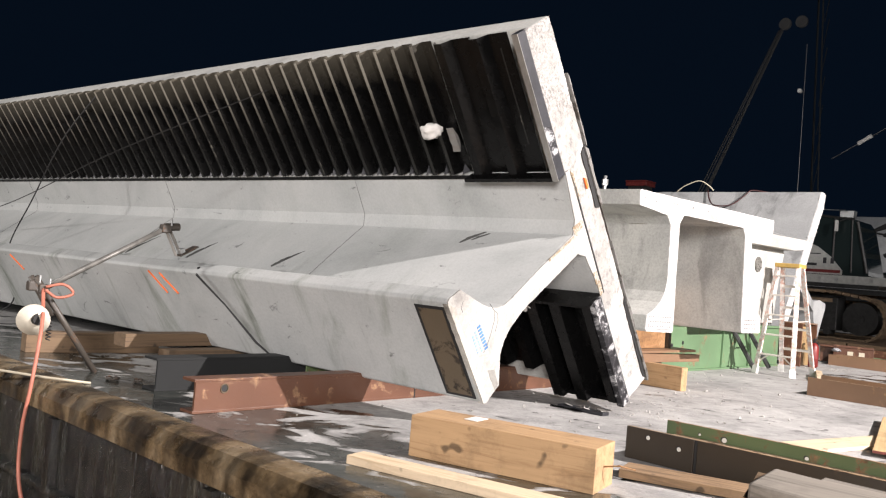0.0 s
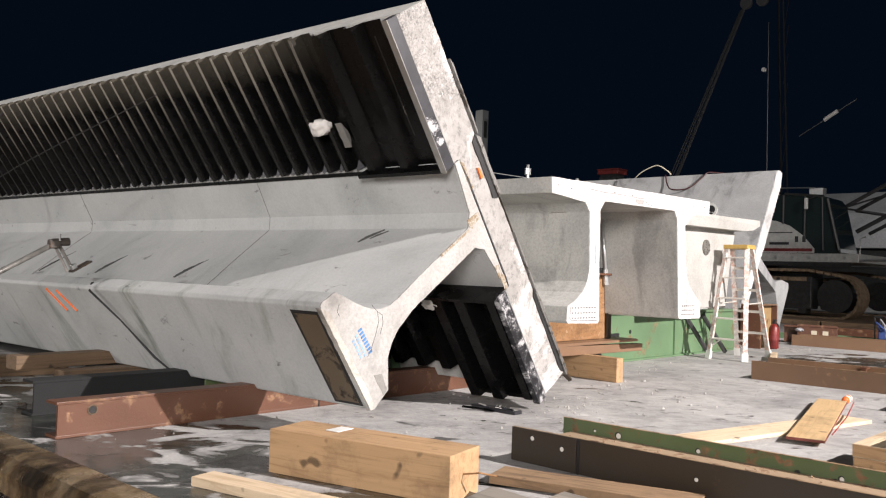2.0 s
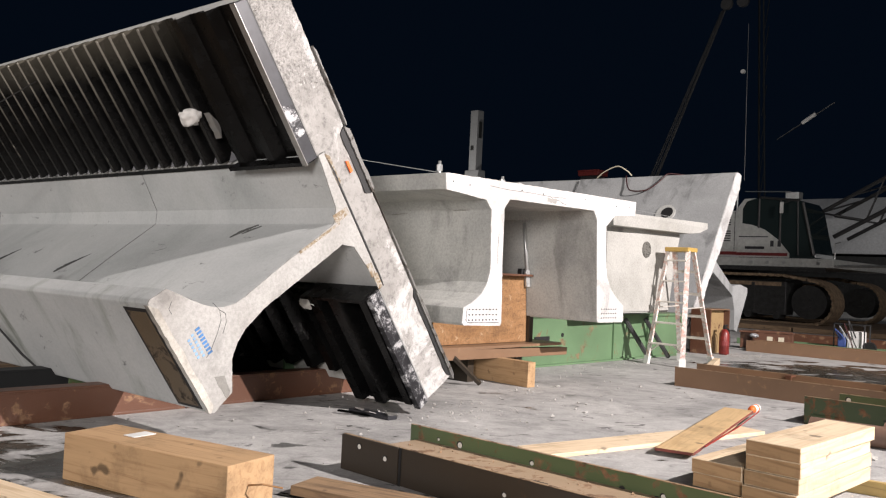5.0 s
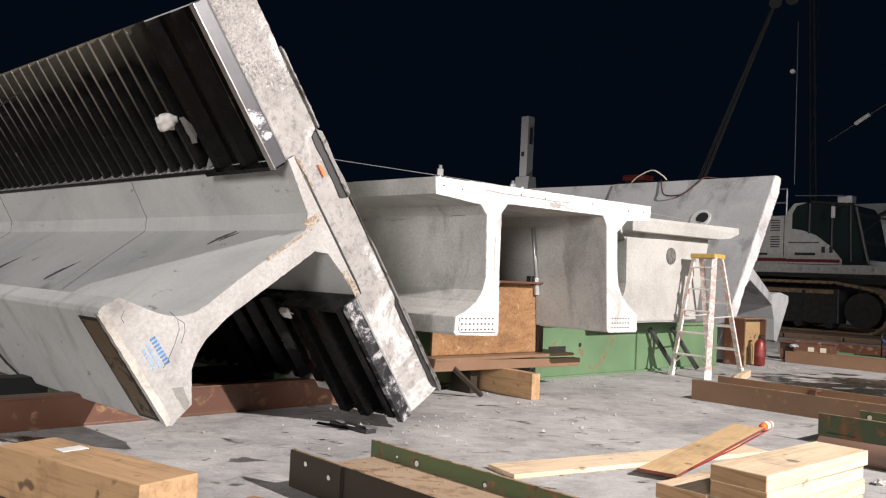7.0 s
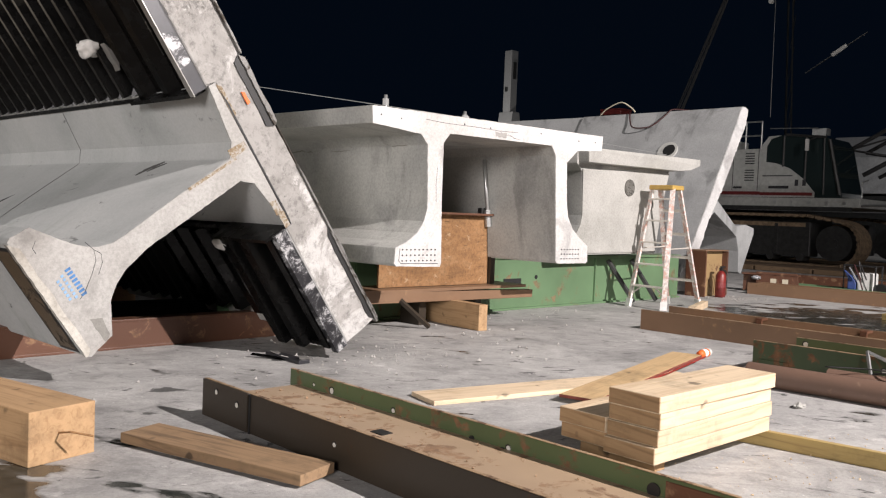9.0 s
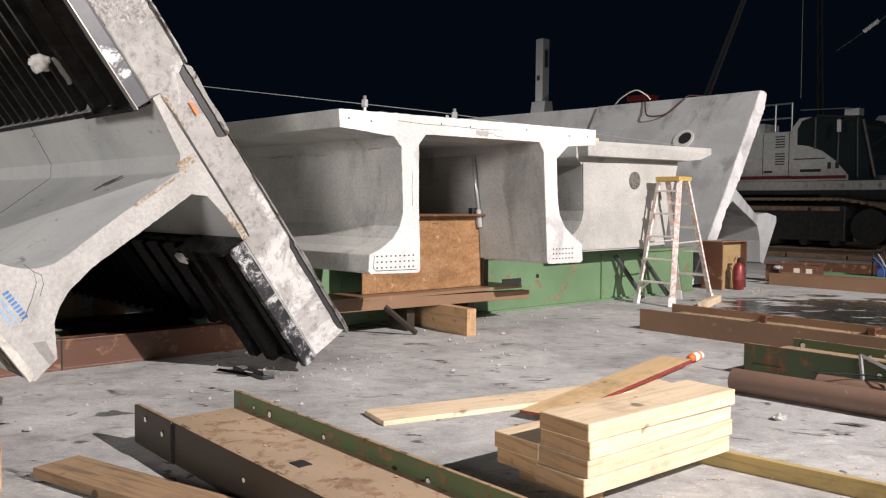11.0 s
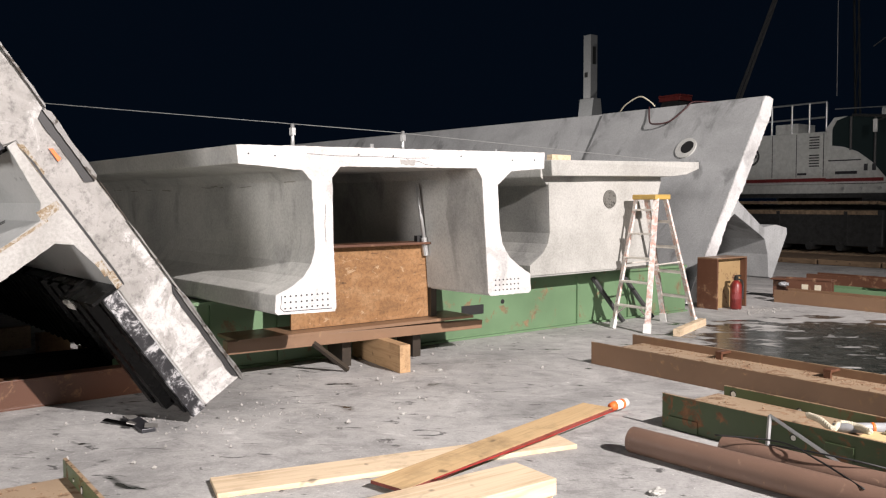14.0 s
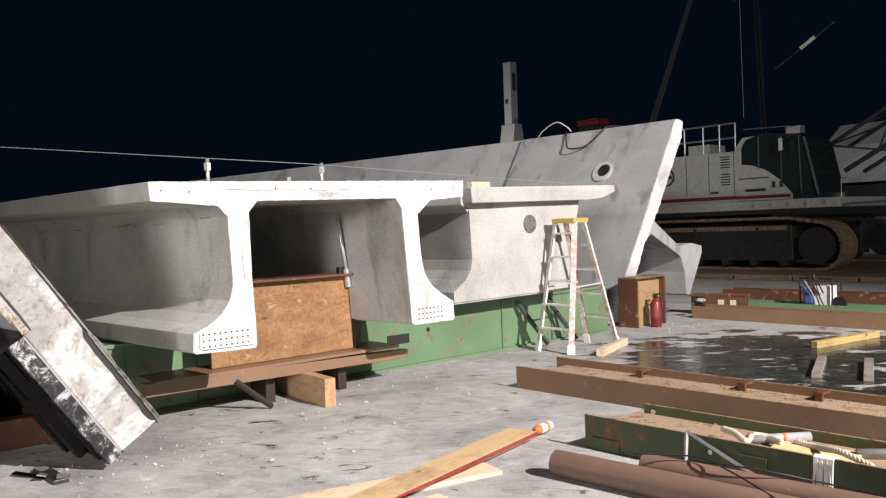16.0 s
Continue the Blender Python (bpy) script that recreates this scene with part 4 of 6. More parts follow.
for y, z, r in ((-2.55, 0.14, 0.03), (-2.68, 0.10, 0.022), (-2.8, 0.09, 0.026), (-1.55, 0.12, 0.016), (-1.75, 0.11, 0.016)):
    part("cut_hole", disc((0.578, y, z), (1, 0, 0), r, 0.006, 12), M_BLACK, nb)
flat_beam("steel_beam", "long brown wide-flange beam lying on its side with debris", 3.53, 4.27, -0.49, -0.41, -11, 0.22, (M_BROWN, M_BROWN, M_WEBDUST), 0.12)
flat_beam("steel_beam", "scraped green wide-flange beam with bolt holes", 2.21, 2.82, -2.43, -2.54, -8.0, 0.245, (M_OLIVE, M_GREEN, M_WEBDUST), 0.15,
          [("f", -2.62, 0.19, 0.03), ("f", -3.15, 0.17, 0.022), ("n", -3.45, 0.15, 0.025), ("n", -4.2, 0.15, 0.025)])

# bearer beams under the overturned unit
def upright_beam(name, label, u0, u1, w, z0, h, b, mat, rz=0.0):
    t = thing(name, label, "steel beam", u0, w, z0, rz)
    L = u1 - u0
    part("top_flange", box(0, L, 0, b, h - 0.02, h), mat, t, bevel=0.003)
    part("bottom_flange", box(0, L, 0, b, 0, 0.02), mat, t, bevel=0.003)
    part("web", box(0.01, L, 0.0, 0.02, 0.02, h - 0.02), mat, t)
    return t


b1 = upright_beam("bearer_beam", "rust-red steel channel bearing the overturned girder", -4.1, 0.2, 0.94, 0, 0.24, 0.16, M_REDRUST, 0.6)
part("plate_joint", box(2.18, 2.192, -0.004, 0.0, 0.0, 0.24), M_BLACK, b1)
part("bolt_hole", disc((0.24, -0.001, 0.17), (0, 1, 0), 0.024, 0.006, 14), M_BLACK, b1)
part("hole_rim", tube([(0.24 + 0.031 * math.cos(a * 0.45), -0.003, 0.17 + 0.031 * math.sin(a * 0.45)) for a in range(15)], 0.005, 5), M_OLDPLATE, b1)
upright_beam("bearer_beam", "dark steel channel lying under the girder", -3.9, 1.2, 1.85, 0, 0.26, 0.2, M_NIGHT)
for u, w, L, z, rz in ((-4.0, 4.2, 1.3, 0.0, -8), (-3.6, 3.0, 1.2, 0.10, 4), (-3.3, 2.75, 1.4, 0.0, 0)):
    tb = solo("timber_block", box(0, L, 0, 0.2, 0, 0.2 if z == 0 else 0.12), M_MIDWOOD, "sawn timber blocking under the girder", "timber", u, w, z + (0.1 if z else 0), rz, "blocking", bevel=0.006)

# ---- supports under the level unit ----
def support():
    t = thing("support_beam", "green painted steel support beam with stiffeners", "steel beam", -0.6, 1.45, 0)
    part("web", box(0, 8.2, 0, 0.03, 0.02, 0.66), M_GREENB, t)
    part("top_flange", box(0, 8.2, -0.03, 0.3, 0.655, 0.69), M_GREENB, t, bevel=0.003)
    part("bottom_flange", box(0, 8.2, -0.05, 0.3, 0, 0.025), M_GREENB, t, bevel=0.003)
    for x in (0.9, 1.6, 5.9, 6.9):
        part("stiffener", box(x, x + 0.025, -0.03, 0.0, 0.025, 0.655), M_GREENB, t)
    part("slot", box(3.98, 4.31, -0.012, -0.001, 0.29, 0.40), M_BLACK, t, "dark rectangular slot")
    part("bolt_hole", disc((4.62, -0.002, 0.41), (0, 1, 0), 0.028, 0.008, 14), M_BLACK, t)
    for x in (6.15, 6.75):
        part("brace", tube([(x, -0.06, 0.62), (x + 0.34, -0.3, 0.03)], 0.035, 6), M_CHASSIS, t, "dark diagonal strut")
    return t


M_GREENB = material("bright_green_paint", rusty((0.14, 0.235, 0.125), (0.21, 0.15, 0.08), 0.57, scale=3.4))
support()


def rusty_bolster():
    t = thing("rusted_bolster", "orange rusted steel plate bolster on a long base channel", "steel support", 0.2, 0.75, 0)
    part("web_plate", box(0.72, 2.34, 0.20, 0.23, 0.41, 1.19), M_RUST, t, "heavily rusted orange plate", bevel=0.004)
    part("top_flange", box(1.0, 2.50, 0.1, 0.42, 1.19, 1.215), M_REDRUST, t, bevel=0.004)
    part("end_stiffener", box(2.345, 2.42, 0.16, 0.30, 0.41, 0.90), M_DARKSTEEL, t)
    base = prism([(0.0, 0.40), (0.0, 0.28), (2.92, 0.25), (2.93, 0.34)], 0, 0.12)
    part("base_channel", base, M_BROWN, t, bevel=0.006)
    part("base_plate", box(0.1, 2.8, 0.0, 0.5, 0.375, 0.405), M_BROWN, t)
    for x in (1.25, 2.1):
        part("base_leg", box(x, x + 0.1, 0.15, 0.45, 0, 0.38), M_DARKSTEEL, t)
    part("nut", box(2.2, 2.26, 0.2, 0.26, 1.216, 1.28), M_BLACK, t)
    return t


rusty_bolster()
solo("timber_block", box(0, 0.115, 0, 1.1, 0, 0.27), M_WOOD, "upright sawn timber under the base channel", "timber", 1.725, 0.28, 0, -6, "blocking", bevel=0.005)
solo("steel_strut", tube([(0.0, 0, 0.3), (0.32, -0.1, 0.02)], 0.028, 4), M_DARKSTEEL, "dark diagonal steel strut", "strut", 1.05, 0.75, 0)
rod = thing("threaded_rod", "galvanised lifting rod through the deck", "rod", 2.30, 0.92, 0)
part("shaft", tube([(0.075, 0, 1.83), (0.19, 0, 1.10)], 0.022, 10), M_GALV, rod, smooth=True)
part("coupler", tube([(0.165, 0, 1.26), (0.192, 0, 1.07)], 0.036, 10), M_GALV, rod)
for u, w, top in ((1.017, 1.06, 2.395), (2.54, 1.42, 2.42)):
    r = thing("anchor_rod", "short galvanised anchor rod standing on the deck", "rod", u, w, 2.09, group="anchor rods")
    part("shaft", tube([(0, 0, 0), (0, 0, top - 2.09)], 0.019, 10), M_GALV, r, smooth=True)
    part("nut", tube([(0, 0, top - 2.20), (0, 0, top - 2.13)], 0.035, 6), M_GALV, r)
for u in (1.4, 1.42, 2.9):
    solo("rebar_stub", tube([(0, 0, 0), (0, 0, 0.06)], 0.008, 6), M_GALV, "short bar stub in the deck", "bar", u, 0.25, 2.11)
solo("timber_block", box(0, 0.33, 0, 0.1, 0, 0.09), M_PALEWOOD, "small wood block on the deck unit", "timber", 4.76, 1.35, 2.14, bevel=0.004)
solo("guy_wire", tube([(6.3, 0.98, 2.19), (3.0, 2.34, 2.495), (0.0, 4.0, 2.75), (-2.5, 5.5, 2.985)], 0.0045, 5), M_GALV, "thin taut steel wire over the units", "wire")

# ---- timbers near the camera ----
# left ends face away from the key lamp; their shade is in this colour
M_SHADEDEND = material('shaded_end_grain', timber((0.36, 0.225, 0.115), (0.24, 0.14, 0.068), 1), 0.85)
M_YELLOWWOOD = material('yellowed_stud', timber((0.42, 0.31, 0.12), (0.30, 0.21, 0.08)), 0.7)
M_NEARPLANK = material('dirty_plank', timber((0.24, 0.155, 0.085), (0.11, 0.07, 0.04)), 0.8)
M_REDEDGE = plain("red_brown_edge_paint", (0.20, 0.045, 0.03), 0.6, 0, 0.5)
M_PLY = material('plywood', timber((0.50, 0.35, 0.185), (0.38, 0.25, 0.12)), 0.6)

def board(name, label, u, w, z, L, b, h, rz, mat, category="timber", group=""):
    """A board along -y from its far end."""
    return solo(name, box(0, b, -L, 0, 0, h), mat, label, category, u, w, z, rz, group, bevel=0.004)


board("timber_beam", "large square sawn timber with a nail and a paper tag", -3.545, -0.62, 0, 1.17, 0.33, 0.247, 14, M_WOOD)
solo("paper_tag", box(0, 0.14, 0, 0.09, 0, 0.003), M_WHITE, "white paper tag on the timber", "label", -3.32, -0.95, 0.249, 10)
nl = solo("bent_nail", tube([(0, 0, 0), (0.02, -0.09, 0.02), (0.10, -0.14, 0.0)], 0.005, 6), M_RUST, "bent rusty spike in the timber end", "nail", -3.12, -1.72, 0.13)
board("plank", "short dirty brown plank lying on the deck", -2.80, -1.63, 0.012, 1.12, 0.24, 0.05, 17, M_NEARPLANK)
board("plank", "pale plank beside the square timber", -4.03, -0.61, 0.0, 1.5, 0.16, 0.05, 12, M_PALEWOOD)
board("plank", "long pale plank lying flat on the deck", -0.945, -1.90, 0.0, 2.33, 0.30, 0.03, 76.5, M_PALEWOOD)
brd = board("plank", "plywood strip laid across the plank", -0.12, -2.53, 0.032, 2.36, 0.26, 0.022, 103.3, M_PLY)
part("painted_edge", box(-0.002, 0.0, -2.355, -0.005, 0.001, 0.021), M_REDEDGE, brd, "red-brown painted edge")
part("painted_edge", box(0.0, 0.26, 0.0, 0.002, 0.001, 0.021), M_REDEDGE, brd, "red-brown painted edge")
solo("red_line", tube([(0.1, -2.51, 0.065), (1.1, -2.31, 0.062), (2.1, -2.07, 0.06)], 0.0048, 6), M_RED, "thin red line along the plywood", "cord")
fl = thing("float_marker", "orange and white float marker", "float", 2.18, -1.96, 0.055)
part("end_cap", tube([(0, 0, 0), (0.05, 0.0, 0)], [0.026, 0.038], 14), M_ORANGE, fl, smooth=True)
part("float_body", tube([(0.05, 0, 0), (0.20, 0.02, 0)], 0.037, 14), M_WHITE, fl, smooth=True)
part("band", tube([(0.12, 0.008, 0), (0.15, 0.012, 0)], 0.039, 14), M_ORANGE, fl, smooth=True)
for k in range(4):
    lb = solo("lumber_board", box(0, 1.10 + 0.015 * (k % 2), 0, 0.285, 0, 0.077), M_LUMBER_X, "pale sawn board in a stack of four", "timber", -1.15 + 0.008 * (k % 3) - (0.012 if k == 0 else 0), -3.594 - 0.003 * k, 0.086 + k * 0.079, -1.5 + 0.5 * (k % 3), "lumber stack", bevel=0.003)
    part("end_grain", box(-0.003, 0.001, 0.004, 0.281, 0.004, 0.073), M_SHADEDEND, lb, "sawn end grain darkened for its shaded side")
for k in range(2):
    lb = solo("lumber_board", box(0, 0.98, 0, 0.285, 0, 0.077), M_LUMBER_X, "pale sawn board beside the lumber stack", "timber", -1.10 - 0.02 * k, -3.292, 0.086 + 0.079 * k, -1, "lumber stack", bevel=0.003)
    part("end_grain", box(-0.003, 0.001, 0.004, 0.281, 0.004, 0.073), M_SHADEDEND, lb, "sawn end grain darkened for its shaded side")
solo("lumber_board", box(0, 0.04, -2.6, 0.5, 0, 0.085), M_YELLOWWOOD, "yellowed stud on edge under the lumber stack", "timber", -0.085, -3.62, 0, 7.5, bevel=0.003)
solo("lumber_board", box(0, 0.09, -0.20, 0.24, 0, 0.085), M_WOOD, "bearer under the lumber stack", "timber", -1.0, -3.3, 0, 0, bevel=0.003)

# ---- pipes ----
M_PIPE = material("rusty_pipe", rusty((0.18, 0.112, 0.082), (0.29, 0.19, 0.13), 0.60, scale=18, gloss=0.45))
def pipe(u, w, L, r, rz):
    t = thing("steel_pipe", "rusty brown steel pipe lying on the deck", "pipe", u, w, r, rz, "pipes")
    bm = bmesh.new()
    n = 48
    ends = ((0, r), (-L, r), (-L, r * 0.9), (0, r * 0.9))
    for (ya, ra), (yb, rb2) in zip(ends, ends[1:] + ends[:1]):
        pair = [[bm.verts.new((rr * math.cos(2 * math.pi * k / n), y, rr * math.sin(2 * math.pi * k / n))) for k in range(n)] for y, rr in ((ya, ra), (yb, rb2))]
        for k in range(n):
            bm.faces.new((pair[0][k], pair[0][(k + 1) % n], pair[1][(k + 1) % n], pair[1][k]))
    part("barrel", bm, M_PIPE, t, smooth=True)
    return t


pipe(1.55, -2.72, 5.0, 0.085, 4)
pipe(1.88, -3.18, 5.0, 0.08, 4)

# ---- ladder ----
def ladder():
    t = thing("stepladder", "paint-splashed orange fibreglass stepladder with a yellow cap", "ladder", 5.95, 0.70, 0, 0)
    feet = {"front": ((-0.48, -0.30), (-0.46, 0.27)), "rear": ((0.55, -0.24), (0.53, 0.25))}
    tops = {"front": ((-0.16, -0.16), (-0.16, 0.16)), "rear": ((0.03, -0.15), (0.03, 0.15))}
    for side in ("front", "rear"):
        for (fx, fy), (tx, ty) in zip(feet[side], tops[side]):
            a, b = Vector((fx, fy, 0.03)), Vector((tx, ty, 1.67))
            q = (b - a).to_track_quat("Z", "Y").to_matrix().to_4x4()
            L = (b - a).length
            m = Matrix.Translation(a) @ q
            part("rail", box(-0.035, 0.035, -0.014, 0.014, 0, L, None, m), M_FIBRE, t, bevel=0.003)
            part("foot", box(-0.045, 0.045, -0.022, 0.022, -0.03, 0.09, None, m), M_WHITE, t, "pale rubber foot")
    for k in range(1, 6):
        f = k * 0.305 / 1.67
        x, y0, y1 = -0.48 + 0.32 * f, -0.30 + 0.14 * f, 0.27 - 0.11 * f
        part("step", box(x - 0.04, x + 0.05, y0, y1, k * 0.305 - 0.012, k * 0.305 + 0.012), M_STEP, t, bevel=0.003)
    for k in range(1, 5):
        f = (k * 0.33 + 0.05) / 1.67
        x, y0, y1 = 0.55 - 0.52 * f, -0.24 + 0.09 * f, 0.25 - 0.10 * f
        part("rear_brace", box(x - 0.012, x + 0.012, y0, y1, k * 0.33 + 0.03, k * 0.33 + 0.07), M_STEP, t)
    for y, s in ((-0.27, 1), (0.25, -1)):
        part("knee_brace", tube([(-0.44, y, 0.18), (-0.42, y + s * 0.14, 0.29)], 0.012, 6), M_STEP, t)
        part("spreader", tube([(-0.30, y * 0.8, 0.83), (0.29, y * 0.75, 0.85)], 0.01, 6), M_STEP, t)
    part("cap", box(-0.21, 0.09, -0.19, 0.19, 1.655, 1.72), M_YELLOW, t, "yellow plastic cap", bevel=0.012)
    return t


M_STEP = plain("pale_aluminium", (0.66, 0.62, 0.56), 0.5, 0.2)
ladder()
solo("lumber_board", box(0, 0.09, -0.2, 0.9, 0, 0.09), M_PALEWOOD, "short timber under the ladder", "timber", 5.75, 0.15, 0.0, -70, bevel=0.004)

# ---- extinguisher and steel box ----
def extinguisher():
    t = thing("fire_extinguisher", "red fire extinguisher standing on the deck", "extinguisher", 8.36, 1.10, 0)
    part("cylinder", tube([(0, 0, 0), (0, 0, 0.02), (0, 0, 0.36), (0, 0, 0.41), (0, 0, 0.44)], [0.075, 0.085, 0.085, 0.06, 0.03], 18), M_EXTRED, t, smooth=True)
    part("valve", box(-0.03, 0.03, -0.02, 0.02, 0.44, 0.49), M_BLACK, t)
    part("handle", box(-0.02, 0.11, -0.012, 0.012, 0.49, 0.515), M_BLACK, t)
    part("hose", tube(curve_points([(0.03, 0, 0.46), (0.12, -0.03, 0.40), (0.10, -0.05, 0.15)], 12), 0.013, 6), M_BLACK, t)
    part("label_band", tube([(0, 0, 0.16), (0, 0, 0.24)], 0.0862, 18, cap=False), M_STRIPE, t)
    return t


extinguisher()
sb = thing("steel_box", "open rusty steel box standing upright with a tan inside", "steel box", 8.09, 1.22, 0)
M_TANRUST = material("tan_rusted_steel", rusty((0.36, 0.245, 0.12), (0.13, 0.06, 0.03), 0.57, scale=7))
part("side_plate", box(-0.03, 0.0, 0.0, 0.36, 0, 0.755), M_REDRUST, sb, bevel=0.004)
part("side_plate", box(0.70, 0.73, 0.0, 0.36, 0, 0.75), M_REDRUST, sb, bevel=0.004)
part("back_plate", box(0.0, 0.70, 0.10, 0.13, 0, 0.745), M_TANRUST, sb, "tan plate with dark spots", bevel=0.003)
part("top_plate", box(-0.03, 0.73, 0.0, 0.36, 0.755, 0.775), M_BROWN, sb, bevel=0.004)

# far beam row
for u, w0, w1, h, mat in ((9.62, 1.25, -9, 0.2, M_BROWN), (7.1, 2.2, 1.6, 0.25, M_REDRUST), (11.4, 2.2, -9, 0.12, M_GREENB), (12.6, 2.4, -9, 0.22, M_REDRUST)):
    t = thing("steel_beam", "brown steel beam lying along the far deck", "steel beam", u, w0, 0)
    part("near_flange", box(0, 0.03, 0, w1 - w0, 0, h), mat, t, bevel=0.004)
    part("web", box(0.03, 0.4, 0, w1 - w0, h * 0.5, h * 0.5 + 0.02), mat, t)
    part("far_flange", box(0.4, 0.43, 0, w1 - w0, 0, h), mat, t, bevel=0.004)


# ---- crawler crane ----
def crane():
    t = thing("crawler_crane", "cream crawler crane with a dark cab and muddy tracks", "crane", 19.6, 0, 0.08)
    # x: 0 is the near side, y: grows to the rear
    for x in (0.0, 4.6):
        tr = part("track_frame", box(x + 0.12, x + 0.75, 4.35, 11.5, 0.30, 1.30), M_CHASSIS, t, bevel=0.03)
        path = []
        path.append((4.45, 1.50))
        for k in range(13):
            a = math.pi * (0.06 + 0.94 * k / 12)
            path.append((3.62 - 0.66 * math.sin(a), 0.70 + 0.66 * math.cos(a)))
        for k in range(13):
            a = math.pi * k / 12
            path.append((11.8 + 0.66 * math.sin(a), 0.70 - 0.66 * math.cos(a)))
        path += [(11.0, 1.50), path[0]]
        bm = bmesh.new()
        for (ya, za), (yb, zb) in zip(path, path[1:]):
            d = math.hypot(yb - ya, zb - za)
            n = max(1, round(d / 0.22))
            ang = math.degrees(math.atan2(zb - za, yb - ya))
            for i in range(n):
                f = (i + 0.5) / n
                box(x, x + 0.9, -0.104, 0.104, -0.03, 0.045, bm, pose(0, ya + (yb - ya) * f, za + (zb - za) * f, ang, 0, 0))
                box(x, x + 0.9, -0.03, 0.03, 0.045, 0.062, bm, pose(0, ya + (yb - ya) * f, za + (zb - za) * f, ang, 0, 0))
        part("track_belt", bm, M_TRACK, tr, "muddy brown track shoes")
        for y in (3.66, 11.75):
            w = part("idler", disc((x + 0.4, y, 0.72), (1, 0, 0), 0.50, 0.70, 28), M_CHASSIS, tr)
            part("hub", disc((x + 0.04, y, 0.72), (1, 0, 0), 0.13, 0.06, 16), M_CHASSIS, w)
        for k in range(3):
            part("frame_rib", box(x + 0.09, x + 0.12, 5.3 + k * 2.0, 5.4 + k * 2.0, 0.34, 1.25), M_CHASSIS, tr)
        part("frame_plate", box(x + 0.10, x + 0.12, 4.5, 11.3, 1.16, 1.28), M_TRACK, tr, "muddy upper edge of the track frame")
        for k in range(8):
            part("roller", disc((x + 0.3, 4.6 + k * 0.88, 0.27), (1, 0, 0), 0.11, 0.5, 14), M_CHASSIS, tr)
    part("undercarriage", box(0.9, 4.6, 5.5, 10, 0.6, 1.4), M_CHASSIS, t)
    part("slew_ring", disc((2.8, 7.6, 1.5), (0, 0, 1), 1.2, 0.3, 30), M_CHASSIS, t)
    fr = part("revolving_frame", box(0.0, 5.4, 3.0, 13.0, 1.74, 2.0), M_CRANE, t, "cream sill", bevel=0.02)
    part("sill_edge", box(-0.06, 0.0, 3.2, 13.0, 1.62, 1.74), M_CHASSIS, fr)
    for k in range(5):
        part("sill_bolt", disc((-0.01, 3.4 + k * 0.5, 1.87), (1, 0, 0), 0.05, 0.03, 10), M_GALV, fr)
    h = part("engine_house", prism([(0.0, 2.0), (0.0, 3.45), (1.7, 3.45), (1.7, 2.0)], 5.85, 13.0), M_CRANE, t, bevel=0.03)
    part("stripe", box(-0.012, -0.002, 5.85, 13.0, 2.07, 2.17), M_STRIPE, h, "dark red stripe")
    for y in (5.95, 6.75, 7.5, 9.2):
        part("panel_seam", box(-0.006, 0.001, y, y + 0.018, 2.2, 3.42), M_CHASSIS, h)
    for z0 in (2.45, 2.95):
        gr = part("vent_panel", box(-0.012, 0.0, 6.05, 6.4, z0, z0 + 0.42), M_CRANE, h)
        for k in range(5):
            part("louvre", box(-0.022, -0.012, 6.08, 6.37, z0 + 0.04 + k * 0.075, z0 + 0.075 + k * 0.075), M_CHASSIS, gr)
    bd = part("badge", disc((-0.005, 8.2, 2.85), (1, 0, 0), 0.28, 0.014, 26), M_CHASSIS, h)
    part("badge_ring", disc((-0.014, 8.2, 2.85), (1, 0, 0), 0.22, 0.012, 26), M_CRANE, bd)
    part("badge_bar", box(-0.026, -0.02, 8.0, 8.4, 2.8, 2.9), M_CHASSIS, bd)
    part("model_bar", box(-0.012, -0.002, 6.45, 6.72, 2.26, 2.32), M_INK, h, "dark lettering bar")
    cab = [(3.5, 2.0), (3.52, 2.15), (3.82, 3.5), (3.98, 3.72), (5.16, 3.84), (5.66, 3.78), (5.85, 3.5), (5.85, 2.0)]

    def slab_yz(outline, x0, x1):
        bm = bmesh.new()
        a = [bm.verts.new((x0, y, z)) for y, z in outline]
        c = [bm.verts.new((x1, y, z)) for y, z in outline]
        bm.faces.new(a)
        bm.faces.new(c[::-1])
        for i in range(len(a)):
            bm.faces.new((a[i], a[(i + 1) % len(a)], c[(i + 1) % len(a)], c[i]))
        return bm

    cb = part("cab", slab_yz(cab, 0.0, 1.6), M_GLASS, t, "dark glazed operator cab", bevel=0.03)
    sp = part("swoosh_panel", slab_yz([(5.86, 2.01), (4.25, 2.01), (4.25, 2.15), (4.6, 2.55), (5.0, 2.85), (5.4, 3.0), (5.72, 3.05), (5.72, 3.5), (5.6, 3.72), (5.3, 3.82), (5.66, 3.8), (5.86, 3.55)], -0.03, 0.0), M_CRANE, cb, "cream curved side panel")
    part("stripe", box(-0.04, -0.03, 4.3, 5.86, 2.06, 2.15), M_STRIPE, sp)
    part("maker_bar", box(-0.04, -0.03, 5.0, 5.6, 2.26, 2.34), M_INK, sp, "dark lettering bar")
    part("trim_line", box(-0.04, -0.03, 4.9, 5.8, 2.62, 2.65), M_INK, sp)
    for y in (4.72, 4.5):
        part("vent", box(-0.04, -0.03, y, y + 0.1, 2.34, 2.52), M_INK, sp)
